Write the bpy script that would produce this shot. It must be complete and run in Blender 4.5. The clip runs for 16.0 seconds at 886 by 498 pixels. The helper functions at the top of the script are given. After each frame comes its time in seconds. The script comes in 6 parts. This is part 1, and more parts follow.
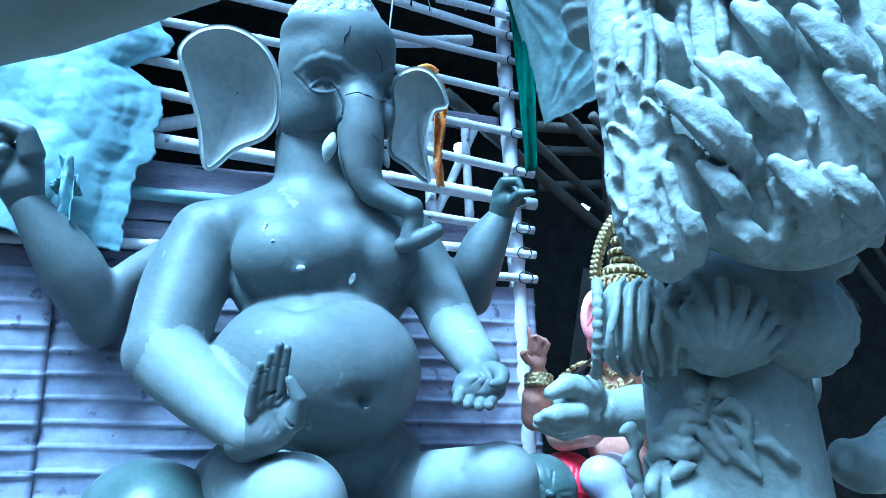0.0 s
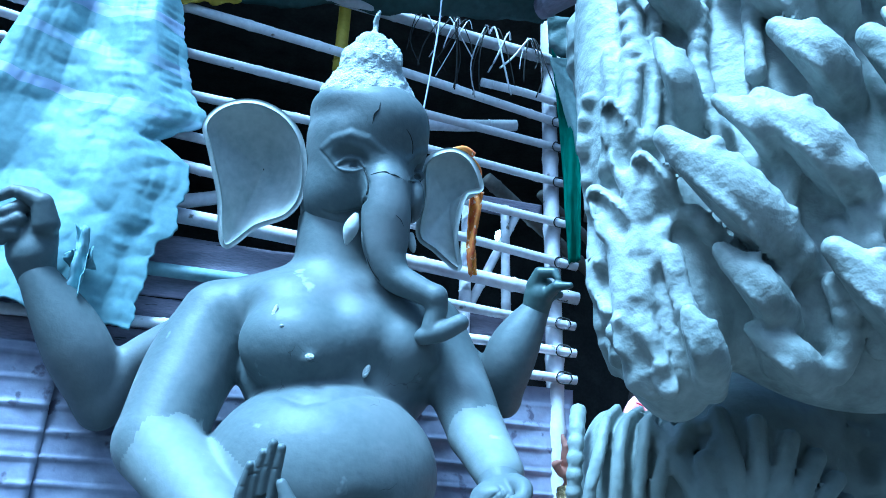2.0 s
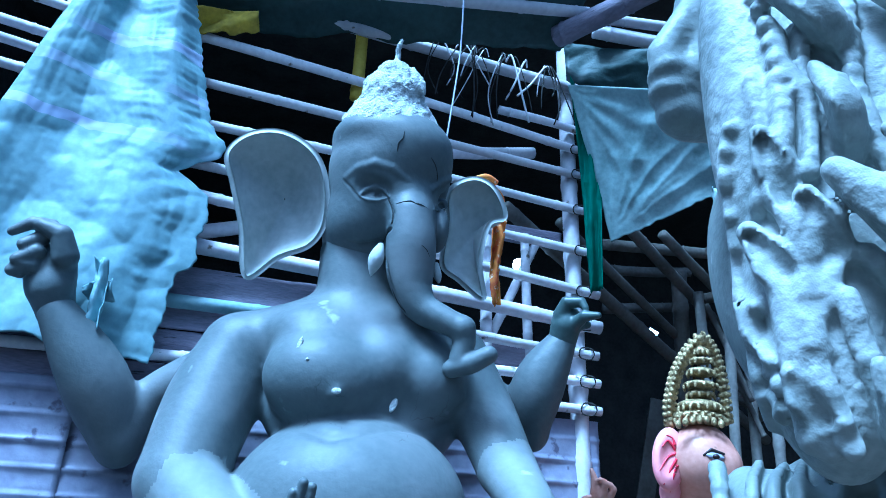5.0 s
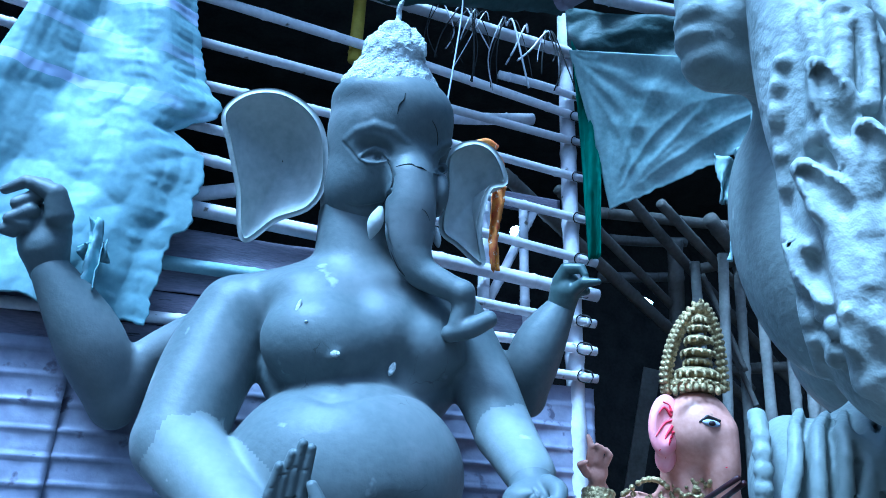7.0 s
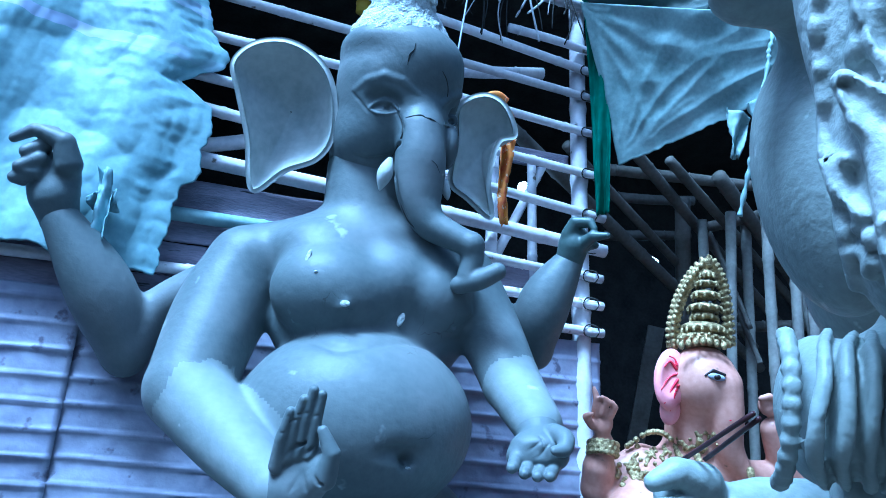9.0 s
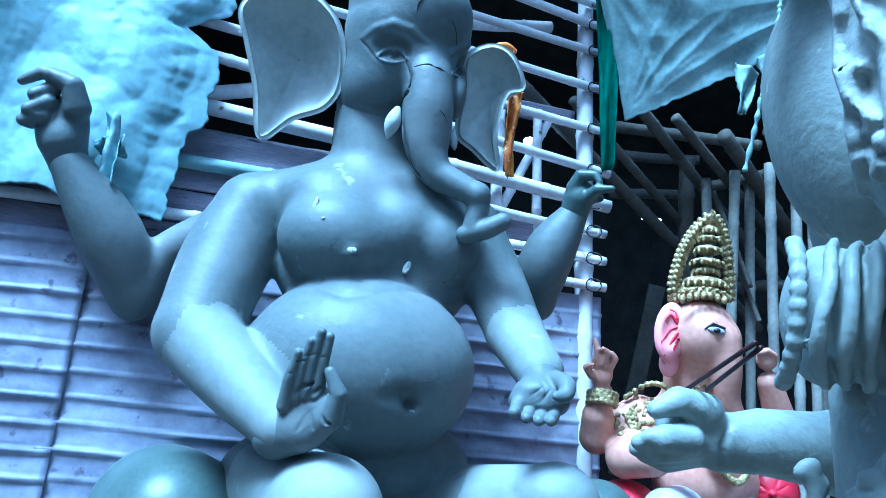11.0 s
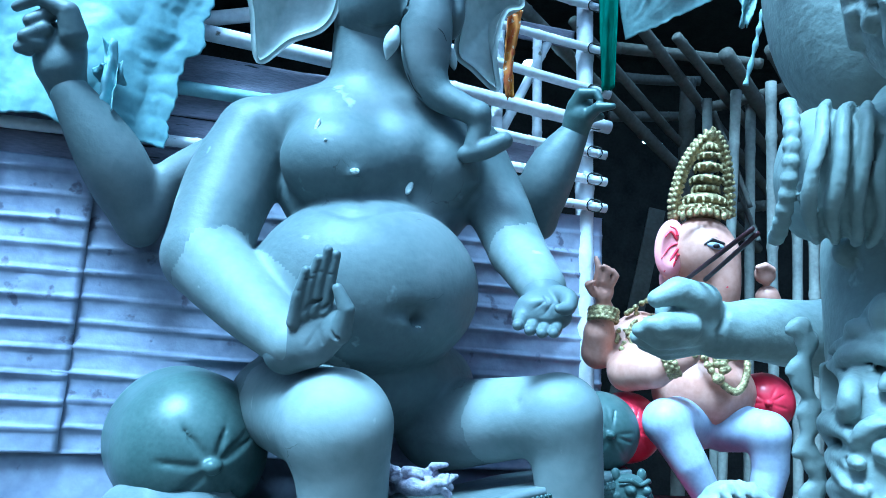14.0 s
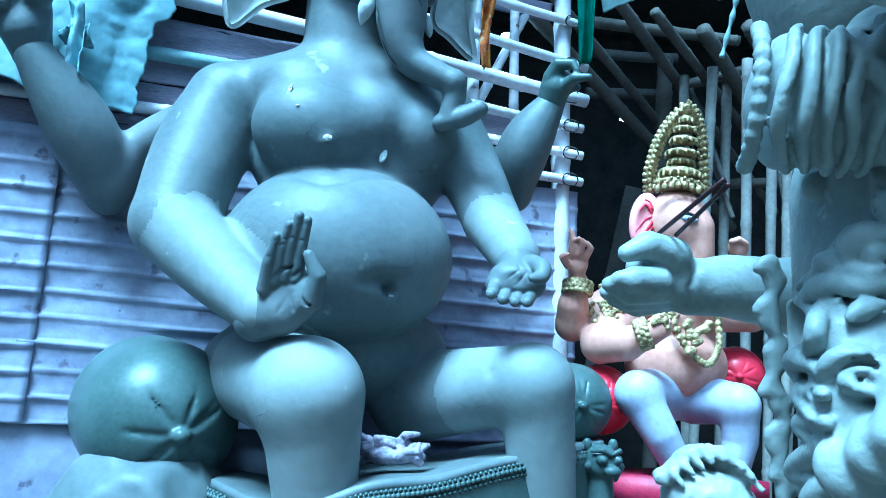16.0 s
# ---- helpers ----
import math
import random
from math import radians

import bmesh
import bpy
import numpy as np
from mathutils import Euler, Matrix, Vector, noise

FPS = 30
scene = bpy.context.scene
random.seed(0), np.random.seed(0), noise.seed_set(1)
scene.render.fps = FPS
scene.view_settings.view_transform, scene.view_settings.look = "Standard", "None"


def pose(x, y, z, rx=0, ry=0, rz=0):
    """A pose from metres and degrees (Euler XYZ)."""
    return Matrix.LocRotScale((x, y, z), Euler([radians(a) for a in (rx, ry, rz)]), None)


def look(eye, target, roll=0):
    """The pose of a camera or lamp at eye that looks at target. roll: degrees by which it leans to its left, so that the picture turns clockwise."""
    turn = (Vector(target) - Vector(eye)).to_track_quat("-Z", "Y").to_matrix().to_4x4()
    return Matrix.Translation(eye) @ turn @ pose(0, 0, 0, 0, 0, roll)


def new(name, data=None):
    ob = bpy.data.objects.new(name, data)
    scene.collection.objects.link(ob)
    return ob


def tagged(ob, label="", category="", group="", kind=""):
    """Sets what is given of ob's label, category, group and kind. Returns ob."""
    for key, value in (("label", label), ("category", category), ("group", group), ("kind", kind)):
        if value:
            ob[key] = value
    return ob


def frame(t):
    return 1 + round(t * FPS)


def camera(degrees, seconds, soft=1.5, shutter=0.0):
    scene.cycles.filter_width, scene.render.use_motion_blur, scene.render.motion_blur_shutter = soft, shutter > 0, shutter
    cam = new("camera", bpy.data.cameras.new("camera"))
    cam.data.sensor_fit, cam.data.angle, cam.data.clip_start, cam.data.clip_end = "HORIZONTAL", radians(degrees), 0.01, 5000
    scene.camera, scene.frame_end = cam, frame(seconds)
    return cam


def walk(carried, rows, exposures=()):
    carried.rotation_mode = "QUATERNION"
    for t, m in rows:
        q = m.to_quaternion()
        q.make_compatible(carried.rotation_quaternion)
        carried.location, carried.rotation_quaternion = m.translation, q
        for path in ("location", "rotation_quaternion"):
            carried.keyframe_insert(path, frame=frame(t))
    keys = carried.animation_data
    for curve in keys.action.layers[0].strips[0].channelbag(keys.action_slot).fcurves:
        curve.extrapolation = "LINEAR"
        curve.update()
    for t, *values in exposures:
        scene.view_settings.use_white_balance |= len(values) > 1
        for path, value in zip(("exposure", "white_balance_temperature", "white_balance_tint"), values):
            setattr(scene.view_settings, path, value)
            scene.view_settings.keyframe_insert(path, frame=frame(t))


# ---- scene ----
cam = camera(59.4, 16.0, 0.75)
PATH = [
    (0, (0.0000, 0.0000, 1.4500), (0.0346, 1.9209, 2.0059), -1.48),
    (0.5, (0.0287, 0.0626, 1.4771), (0.0387, 1.9688, 2.0824), -1.13),
    (1, (0.0661, 0.1192, 1.4959), (0.0359, 2.0072, 2.1553), -0.23),
    (1.5, (0.0976, 0.1809, 1.5079), (0.0239, 2.0434, 2.2329), 1.52),
    (2, (0.1184, 0.2327, 1.5326), (0.0039, 2.0746, 2.3034), 2.48),
    (2.5, (0.1164, 0.2597, 1.5555), (-0.0200, 2.0873, 2.3562), 2.55),
    (3, (0.0943, 0.2719, 1.5717), (-0.0421, 2.0907, 2.3924), 2.06),
    (3.5, (0.0678, 0.2723, 1.5698), (-0.0620, 2.0833, 2.4087), 2.41),
    (4, (0.0408, 0.2523, 1.5597), (-0.0798, 2.0599, 2.4072), 2.13),
    (6.5, (0.0052, 0.3073, 1.5614), (-0.0983, 2.1443, 2.3456), 2.42),
    (7, (-0.0118, 0.3036, 1.5474), (-0.1052, 2.1487, 2.3135), 2.49),
    (7.5, (-0.0200, 0.3068, 1.5352), (-0.1117, 2.1595, 2.2829), 2.88),
    (8, (-0.0263, 0.3096, 1.5269), (-0.1184, 2.1713, 2.2520), 2.97),
    (8.5, (-0.0286, 0.3138, 1.5210), (-0.1252, 2.1848, 2.2208), 3.04),
    (9, (-0.0321, 0.3148, 1.5154), (-0.1311, 2.1957, 2.1882), 3.04),
    (11.5, (-0.0490, 0.3005, 1.4548), (-0.1442, 2.2204, 2.0071), 4.02),
    (12, (-0.0505, 0.2971, 1.4472), (-0.1460, 2.2252, 1.9701), 3.81),
    (12.5, (-0.0551, 0.2904, 1.4346), (-0.1489, 2.2254, 1.9312), 3.60),
    (13, (-0.0588, 0.2827, 1.4216), (-0.1507, 2.2244, 1.8922), 3.32),
    (13.5, (-0.0572, 0.2816, 1.4130), (-0.1489, 2.2300, 1.8549), 2.90),
    (14, (-0.0516, 0.2865, 1.4024), (-0.1414, 2.2401, 1.8210), 2.71),
    (14.5, (-0.0477, 0.2924, 1.3883), (-0.1289, 2.2497, 1.7911), 2.71),
    (15, (-0.0402, 0.3042, 1.3791), (-0.1117, 2.2646, 1.7683), 2.73),
    (15.5, (-0.0347, 0.3144, 1.3690), (-0.0905, 2.2764, 1.7528), 2.94),
    (16, (-0.0358, 0.3183, 1.3638), (-0.0673, 2.2822, 1.7404), 2.81),
]
EXPOSURES = [(0.0, 1.45, 3580, -15), (2.0, 1.3, 3580, -13), (4.0, 1.0, 3560, -6), (9.0, 1.1, 3550, -6), (11.5, 1.35, 3570, -14), (16.0, 1.4, 3550, -21)]
walk(cam, [(t, look(eye, target, roll)) for t, eye, target, roll in PATH], EXPOSURES)

# ---- light ----
world = bpy.data.worlds.new("sky")
scene.world = world
world.use_nodes = True
wn = world.node_tree
sky = wn.nodes.new("ShaderNodeTexSky")
sky.sky_type, sky.sun_disc = "NISHITA", False
sky.air_density, sky.dust_density = 0.7, 7.0
sky.sun_elevation, sky.sun_rotation = radians(59), radians(209)
wn.links.new(sky.outputs[0], wn.nodes["Background"].inputs[0])
wn.nodes["Background"].inputs[1].default_value = 0.085
sun = new("sun", bpy.data.lights.new("sun", "SUN"))
sun.data.energy, sun.data.angle, sun.data.color = 4.0, radians(20), (1.0, 0.97, 0.92)
sun.matrix_world = look((-2.4, -4.3, 8.2), (0, 0, 0))  # high, through thin cloud


# ---- materials ----
def material(name, base, dark, scale=6.0, rough=0.6, bump=0.15, fine=60.0, spots=0.0, spot_colour=(0.8, 0.8, 0.8), metal=0.0, stretch=(1, 1, 1), per_object=0.0):
    m = bpy.data.materials.new(name)
    m.use_nodes = True
    nt = m.node_tree
    N, L = nt.nodes, nt.links
    b = N["Principled BSDF"]
    tc = N.new("ShaderNodeTexCoord")
    mp = N.new("ShaderNodeMapping")
    mp.inputs["Scale"].default_value = stretch
    L.new(tc.outputs["Object"], mp.inputs[0])
    n1 = N.new("ShaderNodeTexNoise")
    n1.inputs["Scale"].default_value, n1.inputs["Detail"].default_value = scale, 5
    n2 = N.new("ShaderNodeTexNoise")
    n2.inputs["Scale"].default_value, n2.inputs["Detail"].default_value = fine, 3
    L.new(mp.outputs[0], n1.inputs[0])
    L.new(mp.outputs[0], n2.inputs[0])
    ramp = N.new("ShaderNodeValToRGB")
    ramp.color_ramp.elements[0].position, ramp.color_ramp.elements[1].position = 0.32, 0.68
    ramp.color_ramp.elements[0].color, ramp.color_ramp.elements[1].color = (*dark, 1), (*base, 1)
    mix = N.new("ShaderNodeMath")
    mix.operation = "MULTIPLY_ADD"
    mix.inputs[1].default_value = 0.35
    L.new(n2.outputs[0], mix.inputs[0])
    half = N.new("ShaderNodeMath")
    half.operation, half.inputs[1].default_value = "MULTIPLY", 0.65
    L.new(n1.outputs[0], half.inputs[0])
    L.new(half.outputs[0], mix.inputs[2])
    L.new(mix.outputs[0], ramp.inputs[0])
    col = ramp.outputs[0]
    if spots:
        n3 = N.new("ShaderNodeTexNoise")
        n3.inputs["Scale"].default_value, n3.inputs["Detail"].default_value = scale * 2.7, 4
        L.new(mp.outputs[0], n3.inputs[0])
        r3 = N.new("ShaderNodeValToRGB")
        r3.color_ramp.elements[0].position, r3.color_ramp.elements[1].position = 0.72 - spots, 0.76 - spots * 0.8
        L.new(n3.outputs[0], r3.inputs[0])
        mx = N.new("ShaderNodeMixRGB")
        mx.inputs[2].default_value = (*spot_colour, 1)
        L.new(r3.outputs[0], mx.inputs[0])
        L.new(col, mx.inputs[1])
        col = mx.outputs[0]
    if per_object:
        oi = N.new("ShaderNodeObjectInfo")
        hs = N.new("ShaderNodeHueSaturation")
        mr = N.new("ShaderNodeMapRange")
        mr.inputs[3].default_value, mr.inputs[4].default_value = 1 - per_object, 1 + per_object
        L.new(oi.outputs["Random"], mr.inputs[0])
        L.new(mr.outputs[0], hs.inputs["Value"])
        L.new(col, hs.inputs["Color"])
        col = hs.outputs[0]
    L.new(col, b.inputs["Base Color"])
    b.inputs["Roughness"].default_value, b.inputs["Metallic"].default_value = rough, metal
    b.inputs["Specular IOR Level"].default_value = 0.3
    bp = N.new("ShaderNodeBump")
    bp.inputs["Strength"].default_value, bp.inputs["Distance"].default_value = bump, 0.02
    L.new(mix.outputs[0], bp.inputs["Height"])
    L.new(bp.outputs[0], b.inputs["Normal"])
    return m


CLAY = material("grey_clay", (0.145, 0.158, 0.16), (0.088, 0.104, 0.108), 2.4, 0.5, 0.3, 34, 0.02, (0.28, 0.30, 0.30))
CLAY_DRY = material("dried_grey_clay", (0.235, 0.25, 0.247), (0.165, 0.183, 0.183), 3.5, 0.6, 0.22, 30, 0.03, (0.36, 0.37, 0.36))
CRACK = material("dry_crack", (0.05, 0.055, 0.055), (0.02, 0.022, 0.022), 30, 0.9, 0.1, 90)
CLAY_DARK = material("dark_clay", (0.10, 0.125, 0.12), (0.05, 0.07, 0.066), 5, 0.36, 0.06, 60)
CLAY_PALE = material("dry_clay", (0.52, 0.53, 0.52), (0.36, 0.38, 0.37), 9, 0.7, 0.3, 60)
CLAY_ROUGH = material("rough_clay", (0.62, 0.64, 0.63), (0.40, 0.42, 0.42), 30, 0.85, 0.9, 120)
CLAY_NEAR = material("moulded_clay", (0.33, 0.355, 0.335), (0.20, 0.22, 0.21), 11, 0.45, 0.25, 80, 0.04, (0.42, 0.44, 0.42))
TIN = material("galvanised_tin", (0.37, 0.37, 0.47), (0.20, 0.20, 0.28), 4, 0.5, 0.25, 26, 0.09, (0.13, 0.12, 0.17), 0.1)
BAMBOO = material("bamboo", (0.78, 0.75, 0.76), (0.50, 0.48, 0.53), 4, 0.55, 0.2, 40, 0.05, (0.14, 0.12, 0.1), 0, (1, 1, 1), 0.25)
BAMBOO_YELLOW = material("yellow_painted_bamboo", (0.65, 0.5, 0.05), (0.4, 0.3, 0.03), 6, 0.55, 0.2, 50)
WOOD = material("old_plank", (0.34, 0.30, 0.38), (0.15, 0.14, 0.18), 3, 0.75, 0.5, 30, 0.05, (0.05, 0.05, 0.06), 0, (1, 1, 5), 0.3)
TARP = material("pale_tarpaulin", (0.29, 0.39, 0.41), (0.19, 0.27, 0.30), 5, 0.5, 0.05, 40)
TARP_GREY = material("grey_tarpaulin", (0.34, 0.42, 0.42), (0.16, 0.22, 0.22), 5, 0.5, 0.1, 45)
TARP_GREEN = material("green_tarpaulin", (0.02, 0.12, 0.07), (0.01, 0.06, 0.04), 6, 0.6, 0.5, 30)
TARP_DARK = material("dark_tarpaulin", (0.06, 0.09, 0.085), (0.02, 0.035, 0.035), 4, 0.6, 0.6, 30)
# wood near black: the shed's shade is put into its colour
SHADE_WOOD = material("shade_dark_wood", (0.05, 0.046, 0.042), (0.015, 0.015, 0.015), 6, 0.8, 0.4, 40)
EARTH = material("packed_earth", (0.11, 0.10, 0.085), (0.06, 0.055, 0.05), 2, 0.95, 0.6, 30)
PINK = material("pink_paint", (0.62, 0.36, 0.28), (0.42, 0.20, 0.14), 5, 0.35, 0.05, 40, 0.04, (0.25, 0.17, 0.12))
# dark mottling stands for shaded recesses of the gilding, pale for its highlights
GOLD = material("gold_paint", (0.62, 0.50, 0.24), (0.10, 0.07, 0.03), 34, 0.45, 0.7, 120, 0.0, (0, 0, 0), 0.4)
CLOTH_WHITE = material("white_painted_cloth", (0.44, 0.45, 0.54), (0.28, 0.29, 0.4), 8, 0.45, 0.1, 50)
RED = material("red_paint", (0.65, 0.03, 0.07), (0.45, 0.02, 0.05), 4, 0.3, 0.1, 40)

BAMBOO_BLUE = material("blue_grey_bamboo", (0.33, 0.42, 0.44), (0.2, 0.28, 0.30), 5, 0.6, 0.2, 40)
# bamboo inside the shed: both tones carry its shade in their colour
BAMBOO_DIM = material("shade_dim_bamboo", (0.36, 0.35, 0.31), (0.20, 0.19, 0.18), 5, 0.7, 0.2, 40)
SHADE_BAMBOO = material("shade_dark_bamboo", (0.18, 0.165, 0.145), (0.08, 0.075, 0.065), 6, 0.8, 0.3, 40)


def weathered(m, dust, amount):
    """Pale dusty patches and a few fine drying cracks."""
    nt = m.node_tree
    N, L = nt.nodes, nt.links
    b = N["Principled BSDF"]
    col = b.inputs["Base Color"].links[0].from_socket
    tc = N.new("ShaderNodeTexCoord")
    for kind in ("dust", "crack"):
        big = N.new("ShaderNodeTexNoise")
        big.inputs["Scale"].default_value, big.inputs["Detail"].default_value = (2.1, 6) if kind == "dust" else (3.3, 2)
        L.new(tc.outputs["Object"], big.inputs[0])
        mask = N.new("ShaderNodeMapRange")
        mask.inputs[1].default_value, mask.inputs[2].default_value, mask.inputs[4].default_value = (0.52, 0.72, amount) if kind == "dust" else (0.64, 0.68, 0.6)
        L.new(big.outputs[0], mask.inputs[0])
        fac = mask.outputs[0]
        if kind == "crack":
            warp = N.new("ShaderNodeTexNoise")
            warp.inputs["Scale"].default_value, warp.inputs["Detail"].default_value = 9, 4
            L.new(tc.outputs["Object"], warp.inputs[0])
            add = N.new("ShaderNodeMixRGB")
            add.blend_type, add.inputs[0].default_value = "ADD", 0.12
            L.new(tc.outputs["Object"], add.inputs[1])
            L.new(warp.outputs["Color"], add.inputs[2])
            vor = N.new("ShaderNodeTexVoronoi")
            vor.feature, vor.inputs["Scale"].default_value = "DISTANCE_TO_EDGE", 5.0
            L.new(add.outputs[0], vor.inputs["Vector"])
            thin = N.new("ShaderNodeMath")
            thin.operation, thin.inputs[1].default_value = "LESS_THAN", 0.005
            L.new(vor.outputs["Distance"], thin.inputs[0])
            both = N.new("ShaderNodeMath")
            both.operation = "MULTIPLY"
            L.new(thin.outputs[0], both.inputs[0])
            L.new(fac, both.inputs[1])
            fac = both.outputs[0]
        mx = N.new("ShaderNodeMixRGB")
        mx.inputs[2].default_value = (*dust, 1) if kind == "dust" else (0.04, 0.045, 0.045, 1)
        L.new(fac, mx.inputs[0])
        L.new(col, mx.inputs[1])
        col = mx.outputs[0]
    L.new(col, b.inputs["Base Color"])


weathered(CLAY, (0.27, 0.27, 0.275), 0.5)
weathered(CLAY_DRY, (0.36, 0.365, 0.36), 0.5)
weathered(CLAY_NEAR, (0.34, 0.35, 0.33), 0.5)


def stripes(m, colour, levels, half):
    """Faded woven stripes across a tarpaulin, at heights along its slope, worn away in patches."""
    nt = m.node_tree
    N, L = nt.nodes, nt.links
    b = N["Principled BSDF"]
    old = b.inputs["Base Color"].links[0].from_socket
    tc = N.new("ShaderNodeTexCoord")
    dot = N.new("ShaderNodeVectorMath")
    dot.operation, dot.inputs[1].default_value = "DOT_PRODUCT", (0.113, 0.04, 1.0)
    L.new(tc.outputs["Object"], dot.inputs[0])
    wn = N.new("ShaderNodeTexNoise")
    wn.inputs["Scale"].default_value = 6
    L.new(tc.outputs["Object"], wn.inputs[0])
    wob = N.new("ShaderNodeMath")
    wob.operation, wob.inputs[1].default_value = "MULTIPLY_ADD", 0.06
    L.new(wn.outputs[0], wob.inputs[0])
    L.new(dot.outputs["Value"], wob.inputs[2])
    total = None
    for z in levels:
        c = N.new("ShaderNodeMath")
        c.operation, c.inputs[1].default_value, c.inputs[2].default_value = "COMPARE", z, half
        L.new(wob.outputs[0], c.inputs[0])
        if total is None:
            total = c.outputs[0]
        else:
            s = N.new("ShaderNodeMath")
            s.operation = "ADD"
            L.new(total, s.inputs[0])
            L.new(c.outputs[0], s.inputs[1])
            total = s.outputs[0]
    wear = N.new("ShaderNodeMapRange")
    wear.inputs[1].default_value, wear.inputs[2].default_value, wear.inputs[4].default_value = 0.40, 0.60, 0.8
    w2 = N.new("ShaderNodeTexNoise")
    w2.inputs["Scale"].default_value = 2.6
    L.new(tc.outputs["Object"], w2.inputs[0])
    L.new(w2.outputs[0], wear.inputs[0])
    mul = N.new("ShaderNodeMath")
    mul.operation = "MULTIPLY"
    L.new(total, mul.inputs[0])
    L.new(wear.outputs[0], mul.inputs[1])
    mx = N.new("ShaderNodeMixRGB")
    mx.inputs[2].default_value = (*colour, 1)
    L.new(mul.outputs[0], mx.inputs[0])
    L.new(old, mx.inputs[1])
    L.new(mx.outputs[0], b.inputs["Base Color"])


stripes(TARP, (0.40, 0.42, 0.60), (3.83, 3.61, 3.36), 0.028)
YELLOW = material("yellow_cloth", (0.6, 0.45, 0.03), (0.25, 0.2, 0.02), 9, 0.7, 0.3, 40)
# ears paler than the head: the light on them is put into the colour
CLAY_PALE_EAR = material("pale_ear_clay", (0.62, 0.63, 0.60), (0.36, 0.38, 0.37), 3.5, 0.6, 0.05, 30)
# hair paler than the collar, to burn white as under strong sun
CLAY_HAIR = material("pale_hair_clay", (0.46, 0.48, 0.46), (0.16, 0.18, 0.17), 14, 0.5, 0.35, 90)
RAG = material("dirty_rag", (0.48, 0.42, 0.50), (0.16, 0.15, 0.2), 25, 0.9, 0.5, 90)
PATTERN = material("patterned_cloth", (0.75, 0.42, 0.05), (0.45, 0.03, 0.03), 16, 0.8, 0.2, 30, 0.1, (0.8, 0.7, 0.5))
PINK_DEEP = material("deep_pink_paint", (0.82, 0.42, 0.42), (0.70, 0.20, 0.25), 8, 0.35, 0.1, 40)
RED_DARK = material("dull_red_paint", (0.35, 0.02, 0.06), (0.12, 0.01, 0.04), 10, 0.5, 0.2, 50)
INK = material("black_paint", (0.03, 0.02, 0.02), (0.015, 0.01, 0.01), 8, 0.3, 0.05, 40)
DARK_STICK = material("maroon_stick", (0.05, 0.015, 0.02), (0.02, 0.01, 0.01), 8, 0.4, 0.1, 40)
BLUE = material("blue_paint", (0.05, 0.12, 0.4), (0.03, 0.05, 0.15), 12, 0.5, 0.2, 50, 0.08, (0.3, 0.05, 0.12))
LAMP = bpy.data.materials.new("lamp_glow")
LAMP.use_nodes = True
LAMP.node_tree.nodes["Principled BSDF"].inputs["Emission Color"].default_value = (1, 1, 1, 1)
LAMP.node_tree.nodes["Principled BSDF"].inputs["Emission Strength"].default_value = 6.0


